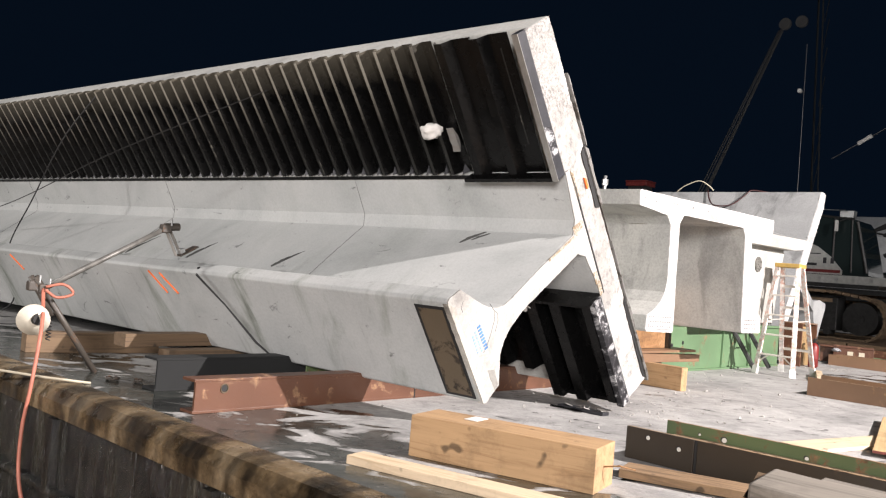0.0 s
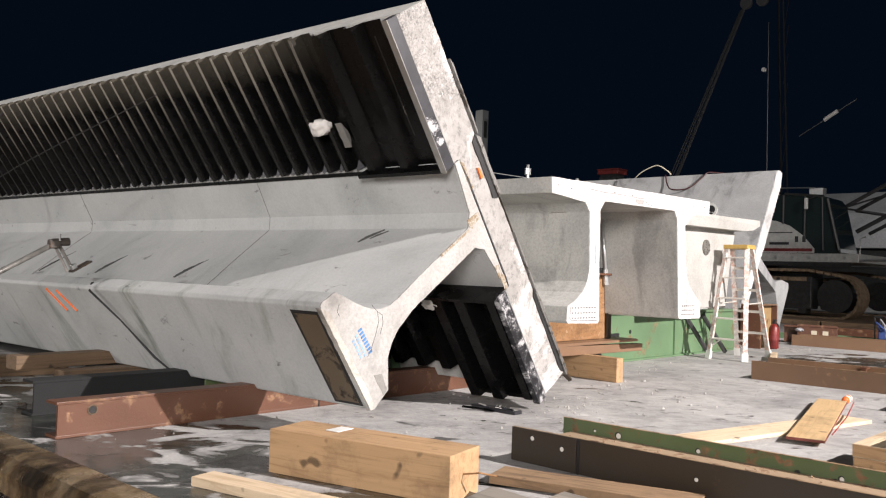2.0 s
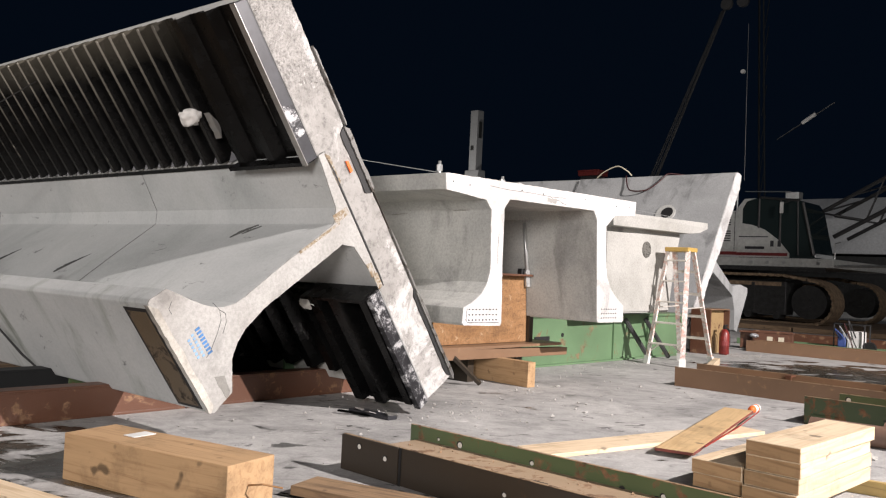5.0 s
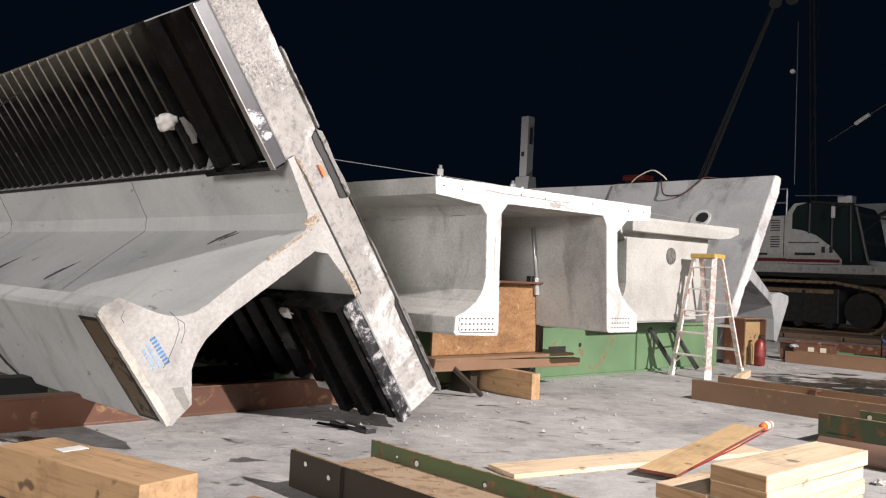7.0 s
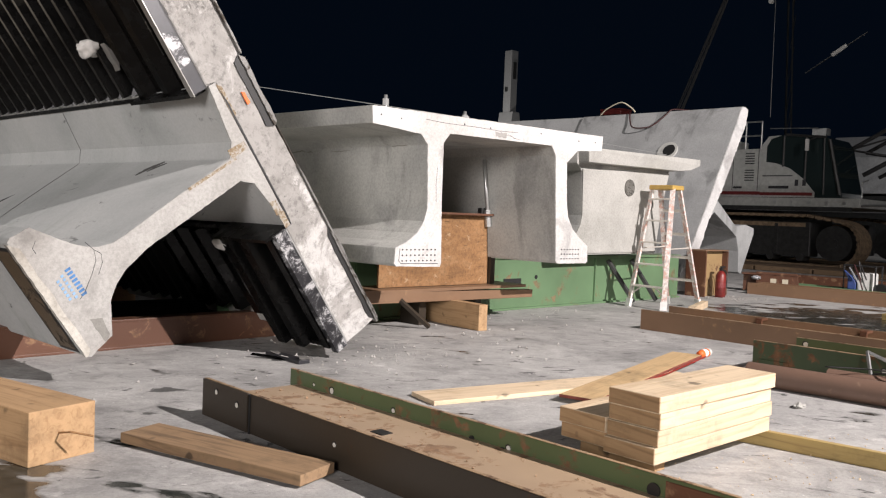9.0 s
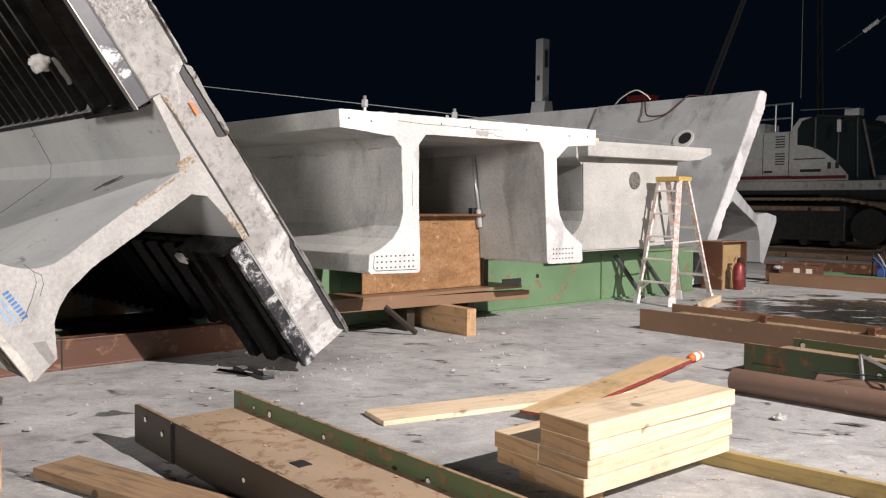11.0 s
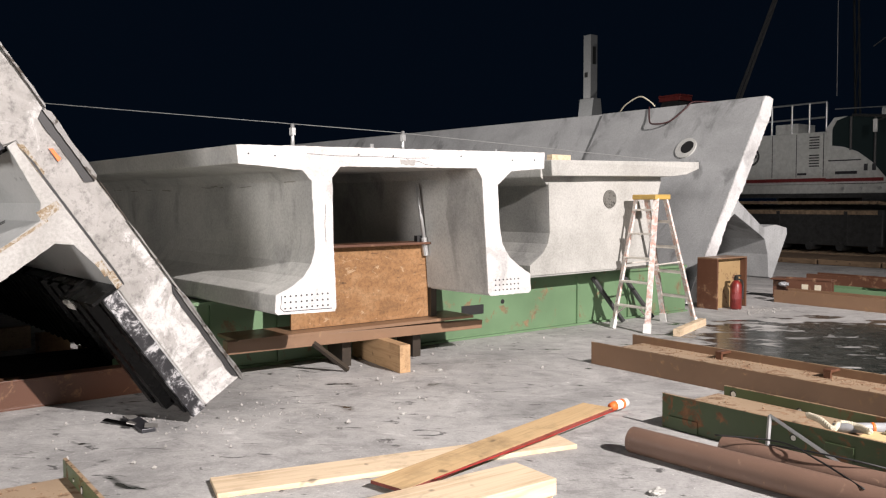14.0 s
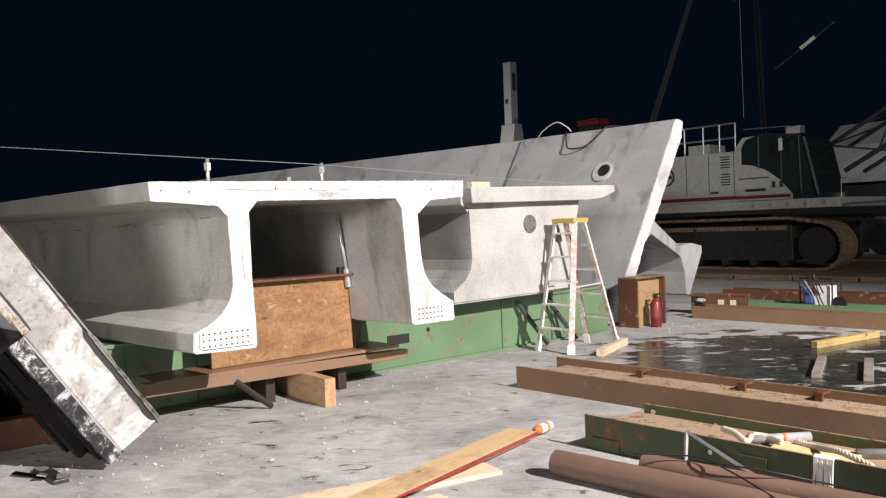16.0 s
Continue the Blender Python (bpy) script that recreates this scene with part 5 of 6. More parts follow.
    for y0, z0, y1, z1, r in ((5.2, 2.9, 5.2, 3.8, 0.03), (4.55, 2.5, 4.55, 3.78, 0.03), (3.55, 2.1, 3.9, 3.65, 0.05), (4.0, 3.72, 5.16, 3.84, 0.04), (4.0, 2.1, 4.05, 3.7, 0.025)):
        part("window_bar", tube([(-0.02, y0, z0), (-0.02, y1, z1)], r, 6), M_CHASSIS, cb)
    part("cab_seat", box(0.5, 1.0, 4.6, 5.1, 2.4, 3.2), M_CHASSIS, cb)
    part("mirror", box(-0.35, -0.27, 4.36, 4.46, 3.32, 3.66), M_WHITE, cb, bevel=0.02)
    part("mirror_arm", tube([(0, 4.2, 3.75), (-0.3, 4.4, 3.6)], 0.02, 6), M_CHASSIS, cb)
    part("roof_box", box(0.2, 0.5, 4.1, 4.5, 3.8, 4.0), M_GALV, cb)
    part("roof_rail", tube([(0.1, 4.3, 4.0), (0.1, 5.7, 4.05)], 0.015, 5), M_GALV, cb)
    for y0, y1 in ((5.95, 7.6), (7.6, 9.3)):
        for zz in (3.85, 4.27):
            part("handrail", tube([(0.1, y0, zz), (0.1, y1, zz)], 0.026, 6), M_GALV, h)
        for f in (0, 0.3, 0.62):
            yy = y0 + (y1 - y0) * f
            part("handrail_post", tube([(0.1, yy, 3.45), (0.1, yy, 4.27)], 0.026, 6), M_GALV, h)
    part("deck_box", box(0.3, 1.2, 6.9, 7.6, 3.45, 3.75), M_CRANE, h)
    part("counterweight", prism([(1.75, 2.0), (1.75, 4.9), (1.85, 5.06), (2.45, 5.06), (2.55, 4.9), (2.55, 2.0)], 12.3, 13.0), M_CHASSIS, t, "stacked dark counterweight", bevel=0.02)
    part("front_step", tube([(0.1, 3.0, 1.8), (0.1, 0.4, 1.86)], 0.04, 6), M_GALV, fr)
    part("hand_grip", tube([(0.1, 3.0, 2.0), (0.1, 3.0, 2.45), (0.1, 2.85, 2.5)], 0.02, 6), M_GALV, fr)
    A, B = Vector((1.8, 3.6, 2.75)), Vector((1.8, -16.4, 13.95))
    up = Vector((0, 0.42, 0.75)) * 1.0
    boom = part("boom_chord", tube([A, B], 0.07, 6), M_BOOM, t, "black lattice boom")
    for dx, uu in ((1.3, 0), (0, 1), (1.3, 1)):
        off = Vector((dx, 0, 0)) + up * uu
        part("chord", tube([A + off, B + off], 0.06, 6), M_BOOM, boom)
    for k in range(22):
        p, q = A.lerp(B, k / 22), A.lerp(B, (k + 1) / 22)
        for dx in (0, 1.3):
            o = Vector((dx, 0, 0))
            part("lacing", tube([p + o, q + o + up] if k % 2 else [p + o + up, q + o], 0.032, 5), M_BOOM, boom)
        part("lacing", tube([p + up, q + up + Vector((1.3, 0, 0))], 0.03, 5), M_BOOM, boom)
    # gantry mast, pendant lines, sheaves and a work light
    m = part("mast", tube([(1.4, 5.8, 3.4), (1.4, 6.1, 12.5)], 0.035, 4), M_NIGHT, t, "black upright mast")
    part("mast_leg", tube([(0.9, 5.4, 3.4), (1.2, 5.9, 12.5)], 0.03, 4), M_NIGHT, m)
    for k in range(9):
        z0 = 3.8 + k * 0.95
        part("mast_lacing", tube([(1.4, 5.82, z0), (1.05, 5.55, z0 + 0.9)], 0.014, 4), M_NIGHT, m)
    for dx in (0.0, 0.13, 0.26, 0.55, 0.80):
        part("pendant_line", tube([(1.2 + dx, 9.6 + dx, 4.2), (1.2 + dx * 0.4, 7.05 + dx * 0.4, 10.4)], 0.022, 5), M_SHEEN, m)
    for y in (6.45, 7.0):
        part("sheave", disc((1.1, y, 10.45), (1, 0, 0), 0.2, 0.1, 20), M_SHEEN, m)
    part("hoist_line", tube([(0.9, 6.1, 4.5), (0.9, 6.15, 9.6)], 0.012, 5), M_SHEEN, m)
    part("work_lamp", disc((0.9, 6.27, 8.05), (1, 0, 0), 0.07, 0.1, 14), M_WHITE, m, "small round lamp")
    part("tension_rod", tube([(0.9, 5.1, 5.75), (0.9, 3.4, 6.75)], 0.018, 5), M_SHEEN, m)
    part("turnbuckle", tube([(0.9, 4.35, 6.2), (0.9, 3.95, 6.45)], 0.06, 8), M_WHITE, m, "pale turnbuckle")
    return t


M_BOOM = plain('dark_boom_paint', (0.05, 0.05, 0.05), 0.5)
M_SHEEN = plain('greasy_wire', (0.10, 0.10, 0.10), 0.4, 0.5)
M_FARWHITE = plain('weathered_white_cover', (0.62, 0.63, 0.64), 0.7)
M_SPUD = plain('weathered_grey_spud', (0.30, 0.305, 0.31), 0.7)
crane()
for k in range(8):
    solo("timber_mat", box(0, 7.4, 0, 1.55, -0.06, 0.08), M_OLDWOOD, "thick weathered crane mat", "mat", 17.6, 0.2 + k * 1.6, 0.06, 0, "crane mats", bevel=0.02)
hall = thing("covered_barge", "long pale covered barge far behind the crane", "barge", 44, -40, 0)
part("cover", prism([(0, 3.25), (0.5, 5.3), (3, 6.7), (14, 6.9), (14, 3.25)], 0, 54.4), M_FARWHITE, hall, bevel=0.05)
part("hull", box(-0.5, 16, -4, 62, -2.0, 3.1), M_CHASSIS, hall)
part("rail", tube([(-0.6, -4, 2.25), (-0.6, 62, 2.25)], 0.07, 6), M_FARWHITE, hall)

# ---- clamp-mounted work light at the deck edge ----
def work_light():
    t = thing("work_light", "flood lamp on clamped scaffold tubes with a salmon hose", "lamp", -4.0, 2.9, 0)
    hub, foot, clamp = Vector((-0.40, 0, 0.70)), Vector((0.10, 0, 0.0)), Vector((0.63, 0, 1.30))
    part("leg_tube", tube([foot, hub + (hub - foot).normalized() * 0.12], 0.026, 12), M_OLDSTEEL, t, "dark scaffold tube", smooth=True)
    part("boom_tube", tube([hub, clamp], 0.024, 12), M_TUBE, t, "grey scaffold tube", smooth=True)
    part("cross_tube", tube([hub + Vector((-0.10, 0.02, 0.10)), hub + Vector((0.08, -0.02, -0.22))], 0.024, 12), M_OLDSTEEL, t, smooth=True)
    for p in (hub, hub + Vector((-0.07, 0.03, 0.02)), clamp):
        c = part("coupler", box(p.x - 0.045, p.x + 0.045, p.y - 0.04, p.y + 0.04, p.z - 0.04, p.z + 0.04), M_OLDSTEEL, t, "rusty scaffold coupler", bevel=0.012)
        part("bolt", tube([p + Vector((0.03, -0.05, 0.03)), p + Vector((0.03, -0.05, 0.09))], 0.009, 6), M_GALV, c)
    part("clamp_cap", disc(clamp + Vector((0.06, 0, 0.02)), (1, 0, 0.1), 0.036, 0.14, 14), M_OLDSTEEL, t)
    part("clamp_leg", tube([clamp, clamp + Vector((0.12, -0.02, -0.24))], 0.014, 6), M_TORN, t)
    part("clamp_leg", tube([clamp + Vector((0.05, 0.02, 0)), clamp + Vector((0.17, 0.02, -0.20))], 0.014, 6), M_TORN, t)
    m = pose(0.63 + 0.17, 0, 1.07, 0, -30, 0)
    part("clamp_plate", box(-0.02, 0.18, -0.05, 0.05, -0.008, 0.008, None, m), M_OLDSTEEL, t, bevel=0.003)
    part("clamp_block", box(0.0, 0.05, -0.03, 0.03, 0.008, 0.05, None, m), M_GALV, t, bevel=0.004)
    head = hub + Vector((-0.10, -0.10, -0.22))
    bowl = tube([head + Vector((-0.03, -0.10, -0.02)), head + Vector((-0.015, -0.06, -0.01)), head, head + Vector((0.02, 0.05, 0.01))], [0.125, 0.12, 0.09, 0.04], 24)
    lh = part("lamp_bowl", bowl, M_BOWL, t, "pale enamel lamp bowl", smooth=True)
    part("lamp_socket", disc(head + Vector((0.0, -0.08, -0.01)), (0.2, -1, 0), 0.05, 0.08, 16), M_BLACK, lh)
    spring = [head + Vector((0.13 + 0.02 * math.cos(k * 1.05), -0.02 + 0.02 * math.sin(k * 1.05), -0.02 - k * 0.0048)) for k in range(36)]
    part("coil_cord", tube(spring, 0.005, 5), M_BLACK, lh)
    hose = [hub + Vector((0.0, -0.05, 0.02)), hub + Vector((0.12, -0.10, 0.05)), hub + Vector((0.20, -0.12, -0.02)), hub + Vector((0.08, -0.10, -0.06)), hub + Vector((-0.02, -0.1, 0.0))]
    part("hose_loop", tube(curve_points(hose, 24), 0.012, 8), M_HOSE, t, smooth=True)
    drop = [hub + Vector((-0.02, -0.06, 0.0)), (-0.50, -0.30, 0.42), (-0.58, -0.42, 0.0), (-0.62, -0.42, -0.40), (-0.62, -0.50, -0.80), (-0.55, -0.80, -1.24)]
    part("hose", tube(curve_points(drop, 40), 0.015, 8), M_HOSE, t, "salmon pink hose", smooth=True)
    return t


M_OLDSTEEL = material("greasy_scaffold_steel", rusty((0.07, 0.06, 0.05), (0.12, 0.07, 0.04), 0.55, scale=8))
M_TUBE = plain("dull_scaffold_tube", (0.17, 0.165, 0.15), 0.45, 0.3, 0.5)
M_BOWL = plain("pale_enamel", (0.62, 0.58, 0.48), 0.3)
work_light()
solo("power_cord", tube(curve_points([(-2.65, 6.2, 3.02), (-2.9, 6.55, 2.4), (-3.0, 7.1, 1.6), (-3.05, 7.6, 0.95), (-3.0, 7.4, 0.5), (-3.05, 7.5, 0.15), (-3.4, 8.4, 0.01)], 40), 0.009, 6), M_BLACK, "black cord hanging from the slab edge", "cord")
solo("power_cord", tube(curve_points([(-2.62, 2.6, 2.72), (-3.0, 5.0, 2.12), (-3.0, 8.2, 1.5), (-3.2, 12, 1.0)], 30), 0.006, 5), M_BLACK, "thin black wire across the slab", "cord")
solo("rope", tube(curve_points([(-4.2, 2.3, 0.01), (-4.45, 2.5, 0.03), (-4.8, 3.6, -0.02), (-5.6, 5.2, -0.2)], 24), 0.010, 6), M_ROPE, "thin pale mooring line over the deck edge", "rope")
for u, w, r in ((-3.95, 2.45, 0.05), (-3.8, 2.3, 0.03)):
    solo("shackle", tube([(r * math.cos(a * 0.35), r * math.sin(a * 0.35), 0.012 + 0.006 * (a % 3)) for a in range(16)], 0.011, 6), M_OLDSTEEL, "small rusty shackle on the deck", "shackle", u, w, 0)

# weathered timber at the landing edge, near the start
lt = thing("mooring_timber", "split weathered timber at the landing edge", "timber", -5.0, -3.3, 0)
part("beam", prism([(-0.10, 0.645), (0.08, 0.665), (0.10, 0.45), (-0.10, 0.44)], -0.9, 0.02, -0.12), M_GREYWOOD, lt, "grey split top beam", bevel=0.01)
part("splinter_end", prism([(0.0, 0.60), (0.09, 0.655), (0.16, 0.60), (0.12, 0.50)], -0.35, 0.04, -0.1), M_OLDWOOD, lt, "broken dark end")
part("side_board", prism([(0.16, 0.62), (0.34, 0.63), (0.34, 0.58), (0.16, 0.57)], -1.1, -0.05, -0.05), M_GREYWOOD, lt, bevel=0.006)
for y in (-0.2, -0.8):
    part("post", box(-0.06, 0.3, y - 0.06, y + 0.06, -1.25, 0.5), M_OLDWOOD, lt, bevel=0.01)

# ---- gear on the green beam ----
def rope_line(pts, r, name, label, cat):
    """Two-strand twisted rope."""
    line = curve_points(pts, 90)
    t = thing(name, label, cat, 0, 0, 0)
    for ph in (0, 2.09, 4.19):
        strand = []
        for i, p in enumerate(line):
            a = i * 0.75 + ph
            strand.append(p + Vector((0.55 * r * math.cos(a), 0, 0.55 * r * math.sin(a))))
        part("strand", tube(strand, r * 0.62, 6), M_ROPE, t, smooth=True)
    return t


rope_line([(2.50, -3.38, 0.235), (2.44, -3.5, 0.235), (2.37, -3.62, 0.215), (2.50, -3.60, 0.225), (2.55, -3.68, 0.215), (2.48, -3.80, 0.215)], 0.020, "rope", "thick pale twisted rope on the green beam", "rope")
rope_line([(2.56, -3.86, 0.215), (2.52, -4.0, 0.215), (2.42, -4.10, 0.24), (2.36, -4.22, 0.255), (2.30, -4.42, 0.22)], 0.018, "rope", "thick pale twisted rope beside a grey pipe", "rope")
for u, w, L, rz in ((2.46, -3.58, 0.42, 52), (2.58, -4.22, 0.8, 38)):
    p = thing("plastic_pipe", "grey plastic pipe lying on the green beam", "pipe", u, w, 0.20, rz, "plastic pipes")
    part("barrel", tube([(0, 0, 0), (0, -L, 0)], 0.032, 18), M_PVC, p, smooth=True)
    part("collar", tube([(0, -L * 0.55, 0), (0, -L * 0.55 - 0.02, 0)], 0.0335, 18), M_ORANGE, p, smooth=True)
solo("foam_board", box(0, 0.30, -0.5, 0, 0, 0.03), M_YELLOWFOAM, "pale yellow foam board on the green beam", "board", 2.28, -3.78, 0.172, 6, bevel=0.004)
mop = thing("string_mop", "white string mop head hanging over the green beam", "mop", 2.205, -4.19, 0.24)
for k in range(16):
    y = -0.055 + k * 0.0075
    j = random.uniform(-0.012, 0.012)
    part("strand", tube(curve_points([(0.07, y, 0.0), (0.0, y, 0.012), (-0.014, y + j * 0.4, -0.07), (-0.016 - random.uniform(0, 0.012), y + j, -0.14 - random.uniform(0, 0.07))], 8), 0.0048, 5), M_WHITE, mop)
bar = thing("angle_tool", "bright bent steel angle bar leaning on the pipes", "tool", 2.06, -3.38, 0)
part("short_leg", tube([(0.0, 0.0, 0.30), (-0.24, -0.13, 0.08)], 0.013, 4), M_GALV, bar)
part("long_leg", tube([(0.0, 0.0, 0.30), (-0.12, -0.56, 0.13)], 0.013, 4), M_GALV, bar)
for k, pts in enumerate(([(1.75, -3.2, 0.19), (1.9, -3.55, 0.2), (1.78, -3.85, 0.19), (1.6, -4.2, 0.16)],
                         [(2.0, -3.35, 0.12), (1.86, -3.6, 0.19), (1.9, -4.0, 0.2), (2.08, -4.3, 0.14), (2.0, -4.9, 0.16)])):
    solo("black_hose", tube(curve_points(pts, 30), 0.0055, 8), M_BLACK, "thin black hose lying over the pipes", "hose", group="black hoses", smooth=True)
for w in (-1.58, -2.64, -3.31, -4.3):
    cl = thing("beam_clip", "rusty clip welded inside the brown beam", "clip", 4.10, w, 0.14, group="beam clips")
    part("tab", box(0, 0.15, -0.035, 0.035, 0.05, 0.075), M_REDRUST, cl, bevel=0.003)
    part("leg", box(0.0, 0.03, -0.03, 0.03, 0, 0.05), M_REDRUST, cl)
for w, z, a in ((-2.62, 0.05, 0.12), (-3.75, 0.13, 0.09)):
    solo("weld_plate", box(-0.012, 0.0, -a, a, -0.045, 0.045), M_OLIVE, "small welded patch plate on the green beam", "plate", 2.21, w, z, 0, "weld plates", bevel=0.003)

# ---- things by the far units ----
rb = thing("red_case", "red equipment case on top of the crane counterweight", "case", 21.75, 12.65, 5.23, 0)
part("lower_shell", box(-0.35, 0.35, -0.46, 0.46, -0.09, 0.07), M_CASERED, rb, bevel=0.02)
part("lid", box(-0.36, 0.36, -0.48, 0.48, 0.072, 0.13), M_CASERED, rb, bevel=0.02)
part("handle", tube([(0, -0.16, 0.12), (0, -0.14, 0.18), (0, 0.14, 0.18), (0, 0.16, 0.12)], 0.012, 6), M_BLACK, rb)
solo("air_hose", tube(curve_points([(10.02, 4.15, 3.42), (9.86, 4.02, 3.2), (9.70, 3.82, 3.06), (9.78, 3.50, 3.08), (9.95, 3.28, 3.30), (10.05, 3.18, 3.42), (10.2, 2.9, 3.40)], 40), 0.014, 8), M_DARKHOSE, "dark red hose looped over the slab edge", "hose", smooth=True)
solo("air_hose", tube(curve_points([(10.05, 4.9, 3.40), (10.0, 4.7, 3.52), (9.98, 4.35, 3.63), (10.0, 4.12, 3.52), (10.02, 4.02, 3.42)], 24), 0.013, 8), M_ROPE, "pale hose arched over the slab edge", "hose", smooth=True)
sp = thing("steel_spud", "pale tall steel spud post far out on the water", "post", 50.6, 44.0, -2.2)
part("shaft", box(-0.42, 0.42, -0.42, 0.42, 0, 18.0), M_SPUD, sp, bevel=0.03)
part("foot_flare", prism([(-1.0, 0), (1.0, 0), (1.0, 9.0), (0.45, 12.6), (-0.45, 12.6), (-1.0, 9.0)], -0.8, 0.8), M_SPUD, sp, bevel=0.03)
part("slot", box(-0.2, 0.2, -0.45, -0.42, 15.5, 17.0), M_CHASSIS, sp)
part("flag_plate", box(-0.45, -0.43, -0.1, 0.25, 14.4, 14.8), M_CHASSIS, sp)

rp = thing("scrap_beam", "short red rusted beam piece with pale marks", "steel beam", 10.0, 1.55, 0.02, 14)
part("top_plate", box(0, 0.35, -0.95, 0, 0.30, 0.33), M_REDRUST, rp, bevel=0.004)
part("web", box(0.14, 0.17, -0.95, 0, 0.0, 0.30), M_REDRUST, rp)
part("front_plate", box(0.0, 0.03, -0.95, -0.25, 0.06, 0.36), M_REDRUST, rp, bevel=0.004)
for k in range(2):
    part("paint_mark", box(-0.004, 0.0, -0.80 + k * 0.2, -0.70 + k * 0.2, 0.16, 0.25), M_ROPE, rp)
solo("glove", lump(0, 0, 0, 0.07, 5.0, (1.4, 1.0, 0.5)), M_PVC, "crumpled pale work glove", "glove", 9.75 + 2.054, 1.15, 0.29 - 3.182)
gen = thing("welding_machine", "portable white and blue welding machine with loose cables", "machine", 11.6, 0.35, 0)
for y in (-0.55, 0.0):
    part("frame_tube", tube([(0, y, 0), (0, y, 0.55), (0.35, y, 0.55), (0.35, y, 0)], 0.018, 8), M_BLACK, gen)
part("frame_tube", tube([(0, -0.55, 0.55), (0, 0.0, 0.55)], 0.018, 8), M_BLACK, gen)
part("case", box(0.04, 0.32, -0.5, -0.22, 0.08, 0.42), M_WHITE, gen, bevel=0.02)
part("case", box(0.04, 0.32, -0.2, -0.05, 0.1, 0.36), M_BLUECASE, gen, bevel=0.02)
part("wheel", disc((0.1, -0.62, 0.12), (1, 0, 0), 0.12, 0.08, 18), M_BLACK, gen)
for k, mat in enumerate((M_BLUECASE, M_PVC, M_DARKHOSE, M_BLACK)):
    part("cable", tube(curve_points([(0.0, -0.1 - 0.1 * k, 0.3), (-0.1, -0.05 - 0.08 * k, 0.45 + 0.06 * k), (-0.14, -0.25 - 0.05 * k, 0.25), (-0.1, -0.2 - 0.1 * k, 0.02)], 18), 0.012, 6), mat, gen)
solo("lumber_board", box(0, 0.085, -1.38, 0, 0, 0.085), M_YELLOWWOOD, "short post lying on the wet deck", "timber", 7.58, -1.74, 0, 81, bevel=0.004)
for u, w in ((5.74, -2.55), (5.86, -3.01)):
    solo("wood_stub", box(0, 1.15, -0.045, 0.045, 0, 0.055), M_GREYWOOD, "grey wood strip on the wet deck", "timber", u, w, 0, 21, "wood strips", bevel=0.004)

# torn black bracket by the slab corner
br = thing("torn_bracket", "torn black form bracket on the deck", "bracket", -0.83, -0.06, 0)
part("channel", box(-0.05, 0.05, -0.26, 0.22, 0.0, 0.03), M_STRIP, br, bevel=0.004)
for (x, y, a, L) in ((-0.02, 0.12, 24, 0.10), (-0.07, -0.06, 64, 0.13), (0.03, -0.20, -20, 0.09)):
    part("bent_tab", box(-L / 2, L / 2, -0.03, 0.03, 0.035, 0.041, None, pose(x, y, 0, 14, 9, a)), M_TORN, br)
part("torn_flap", box(-0.02, 0.02, -0.12, 0.18, 0.012, 0.018, None, pose(-0.09, 0.05, 0.0, 4, -12, 30)), M_PAN, br)


M_CRUMB = plain("grey_crumbs", (0.37, 0.36, 0.335), 0.9)


# ---- rubble crumbs ----
def crumbs(name, label, zones, seed, mat):
    rng = np.random.default_rng(seed)
    verts, faces = [], []
    base = np.array([(1, 0, 0), (-1, 0, 0), (0, 1, 0), (0, -1, 0), (0, 0, 1), (0, 0, -1)], float)
    tri = [(0, 2, 4), (2, 1, 4), (1, 3, 4), (3, 0, 4), (2, 0, 5), (1, 2, 5), (3, 1, 5), (0, 3, 5)]
    for u0, u1, w0, w1, z, n, r0, r1 in zones:
        for _ in range(n):
            r = r0 + (r1 - r0) * rng.random() ** 3
            c = np.array((u0 + (u1 - u0) * rng.random(), w0 + (w1 - w0) * rng.random(), z + r * 0.5))
            k = len(verts)
            verts += [tuple(c + r * p * rng.uniform(0.55, 1.2)) for p in base]
            faces += [(a + k, b + k, d + k) for a, b, d in tri]
    me = bpy.data.meshes.new(name)
    me.from_pydata(verts, [], faces)
    me.materials.append(mat)
    ob = new(name, me)
    ob.matrix_world = YARD
    return tagged(ob, label, "rubble", kind="stuff")


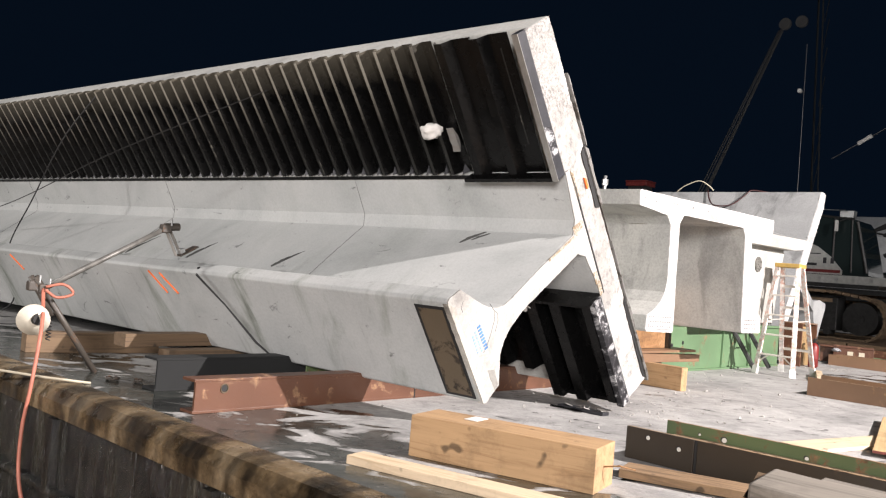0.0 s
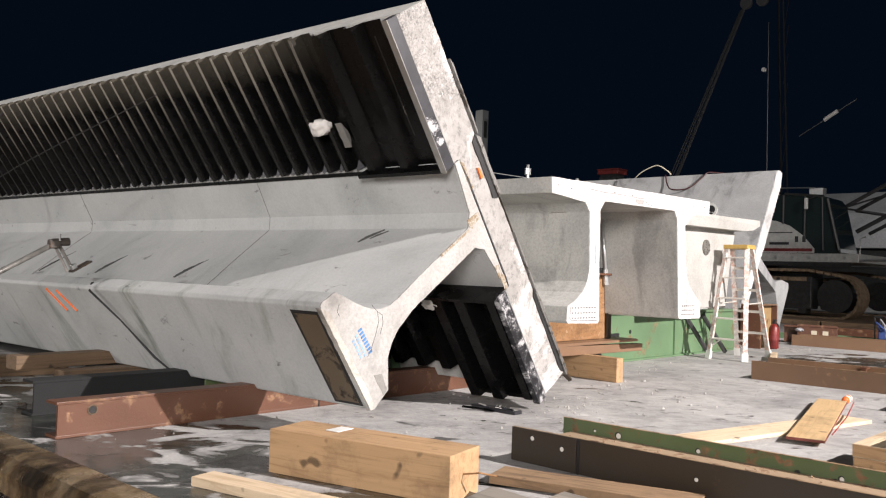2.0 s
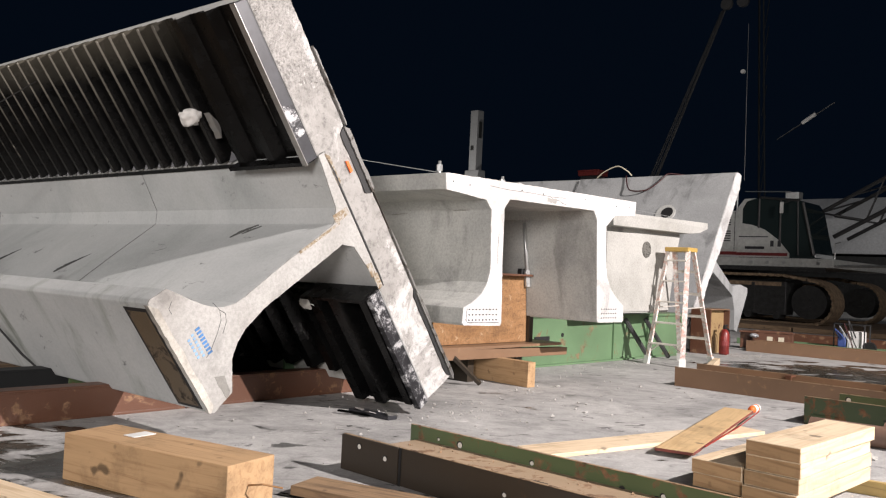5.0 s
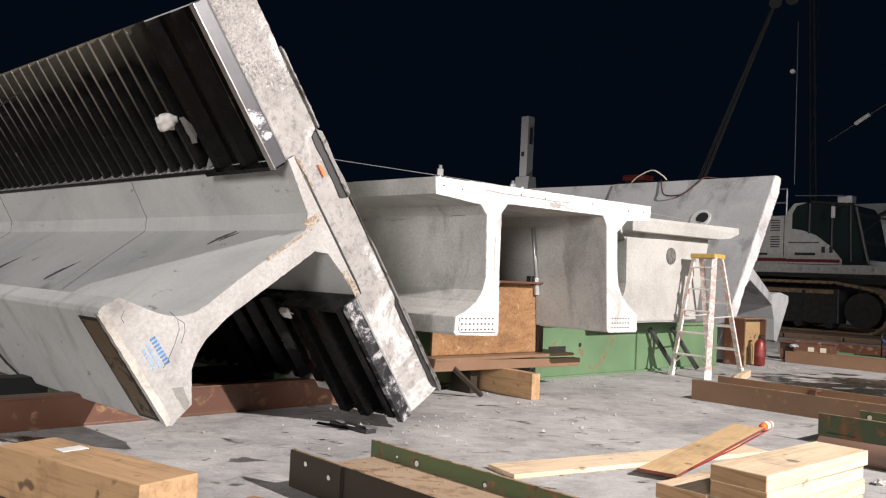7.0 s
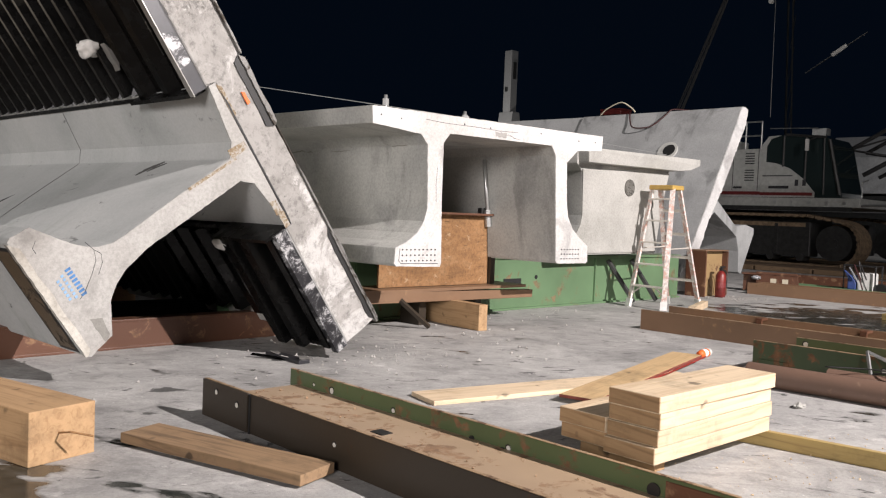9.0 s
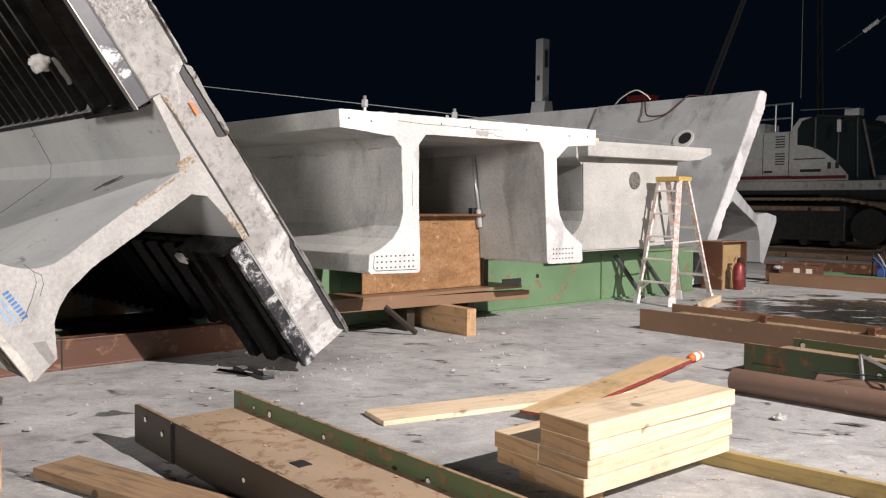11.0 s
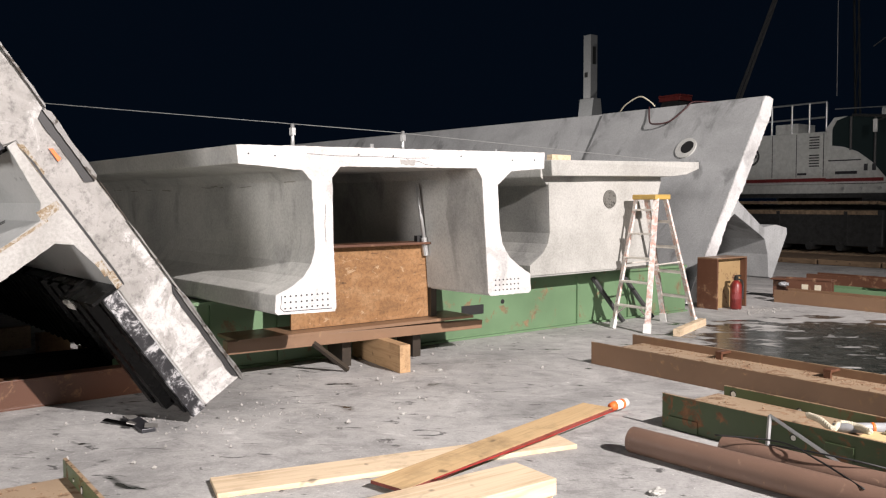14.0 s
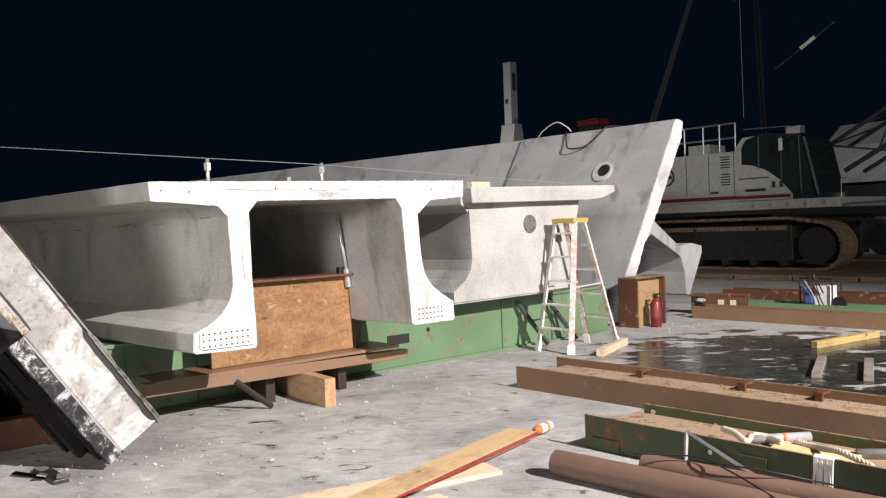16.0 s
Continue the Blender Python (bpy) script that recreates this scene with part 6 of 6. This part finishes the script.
crumbs("rubble_crumbs", "scattered pale concrete crumbs on the deck", [
    (-2.6, 1.6, -1.5, 0.8, 0, 130, 0.003, 0.022), (0.0, 3.4, -0.9, 1.2, 0, 110, 0.003, 0.022), (-0.8, 0.5, -0.7, 0.1, 0, 150, 0.002, 0.016),
    (1.4, 3.2, -3.2, -0.6, 0, 70, 0.002, 0.009), (7.9, 8.9, 0.5, 1.1, 0, 200, 0.004, 0.017), (2.8, 6.2, 0.9, 1.38, 0, 60, 0.004, 0.02), (-4.0, -1.6, -0.4, 0.8, 0, 60, 0.002, 0.008)], 4, M_CRUMB)
crumbs("rust_crumbs", "brown rust and grit lying along the beam web", [(3.58, 4.2, -7.5, -0.6, 0.14, 700, 0.002, 0.009), (4.02, 4.23, -7.5, -0.9, 0.14, 900, 0.002, 0.011), (2.3, 2.75, -6, -2.6, 0.17, 120, 0.003, 0.014), (-2.1, -1.65, -6, -1.4, 0.12, 120, 0.003, 0.012)], 9, M_GRIT)
crumbs("sawdust", "sawdust and splinters under the lumber", [(-1.2, 0.6, -5.2, -3.3, 0, 420, 0.002, 0.008)], 13, M_PALEWOOD)
for u, w, s in ((1.06, -3.32, 0.035), (0.9, -1.0, 0.016), (2.1, 0.15, 0.022)):
    solo("concrete_chip", lump(0, 0, 0, s, u, (1.5, 1, 0.6)), M_CONC_LIGHT, "chipped lump of pale concrete on the deck", "rubble", u + 2.054 + SKEW * 0.28, w, -3.182 + s * 0.4, 0, "chips")

# timber scraps on the deck beyond the leaning slab, seen through the gap
for u, w, L, h, rz in ((-0.84, 3.42, 0.34, 0.24, 12), (-0.56, 2.72, 0.30, 0.17, 20), (0.0, 2.55, 0.30, 0.12, 15)):
    solo("timber_block", box(0, L, 0, 0.09, 0, h), M_WOOD, "orange sawn timber offcut behind the leaning unit", "timber", u, w, 0, rz, "offcuts", bevel=0.004)
solo("timber_block", box(0, 0.42, 0, 0.10, 0, 0.25), M_PALEWOOD, "pale sawn timber offcut behind the leaning unit", "timber", -1.22, 3.95, 0, 10, "offcuts", bevel=0.004)
gb = thing("steel_beam", "short scraped green beam under the leaning unit", "steel beam", -2.55, 1.62, 0, 3)
part("web", box(0, 0.93, 0.07, 0.085, 0.015, 0.205), M_GREEN, gb)
for z in (0.0, 0.205):
    part("flange", box(0, 0.93, 0, 0.155, z, z + 0.015), M_GREEN, gb, bevel=0.003)
solo("scrap_plate", prism([(0, 0), (0.26, 0), (0.22, 0.012), (0.14, 0.055), (0.05, 0.06), (0.012, 0.012)], 0, 0.09), M_RUST, "bent rusty plate offcut on the green beam", "scrap", -1.98, 1.65, 0.22, 6)
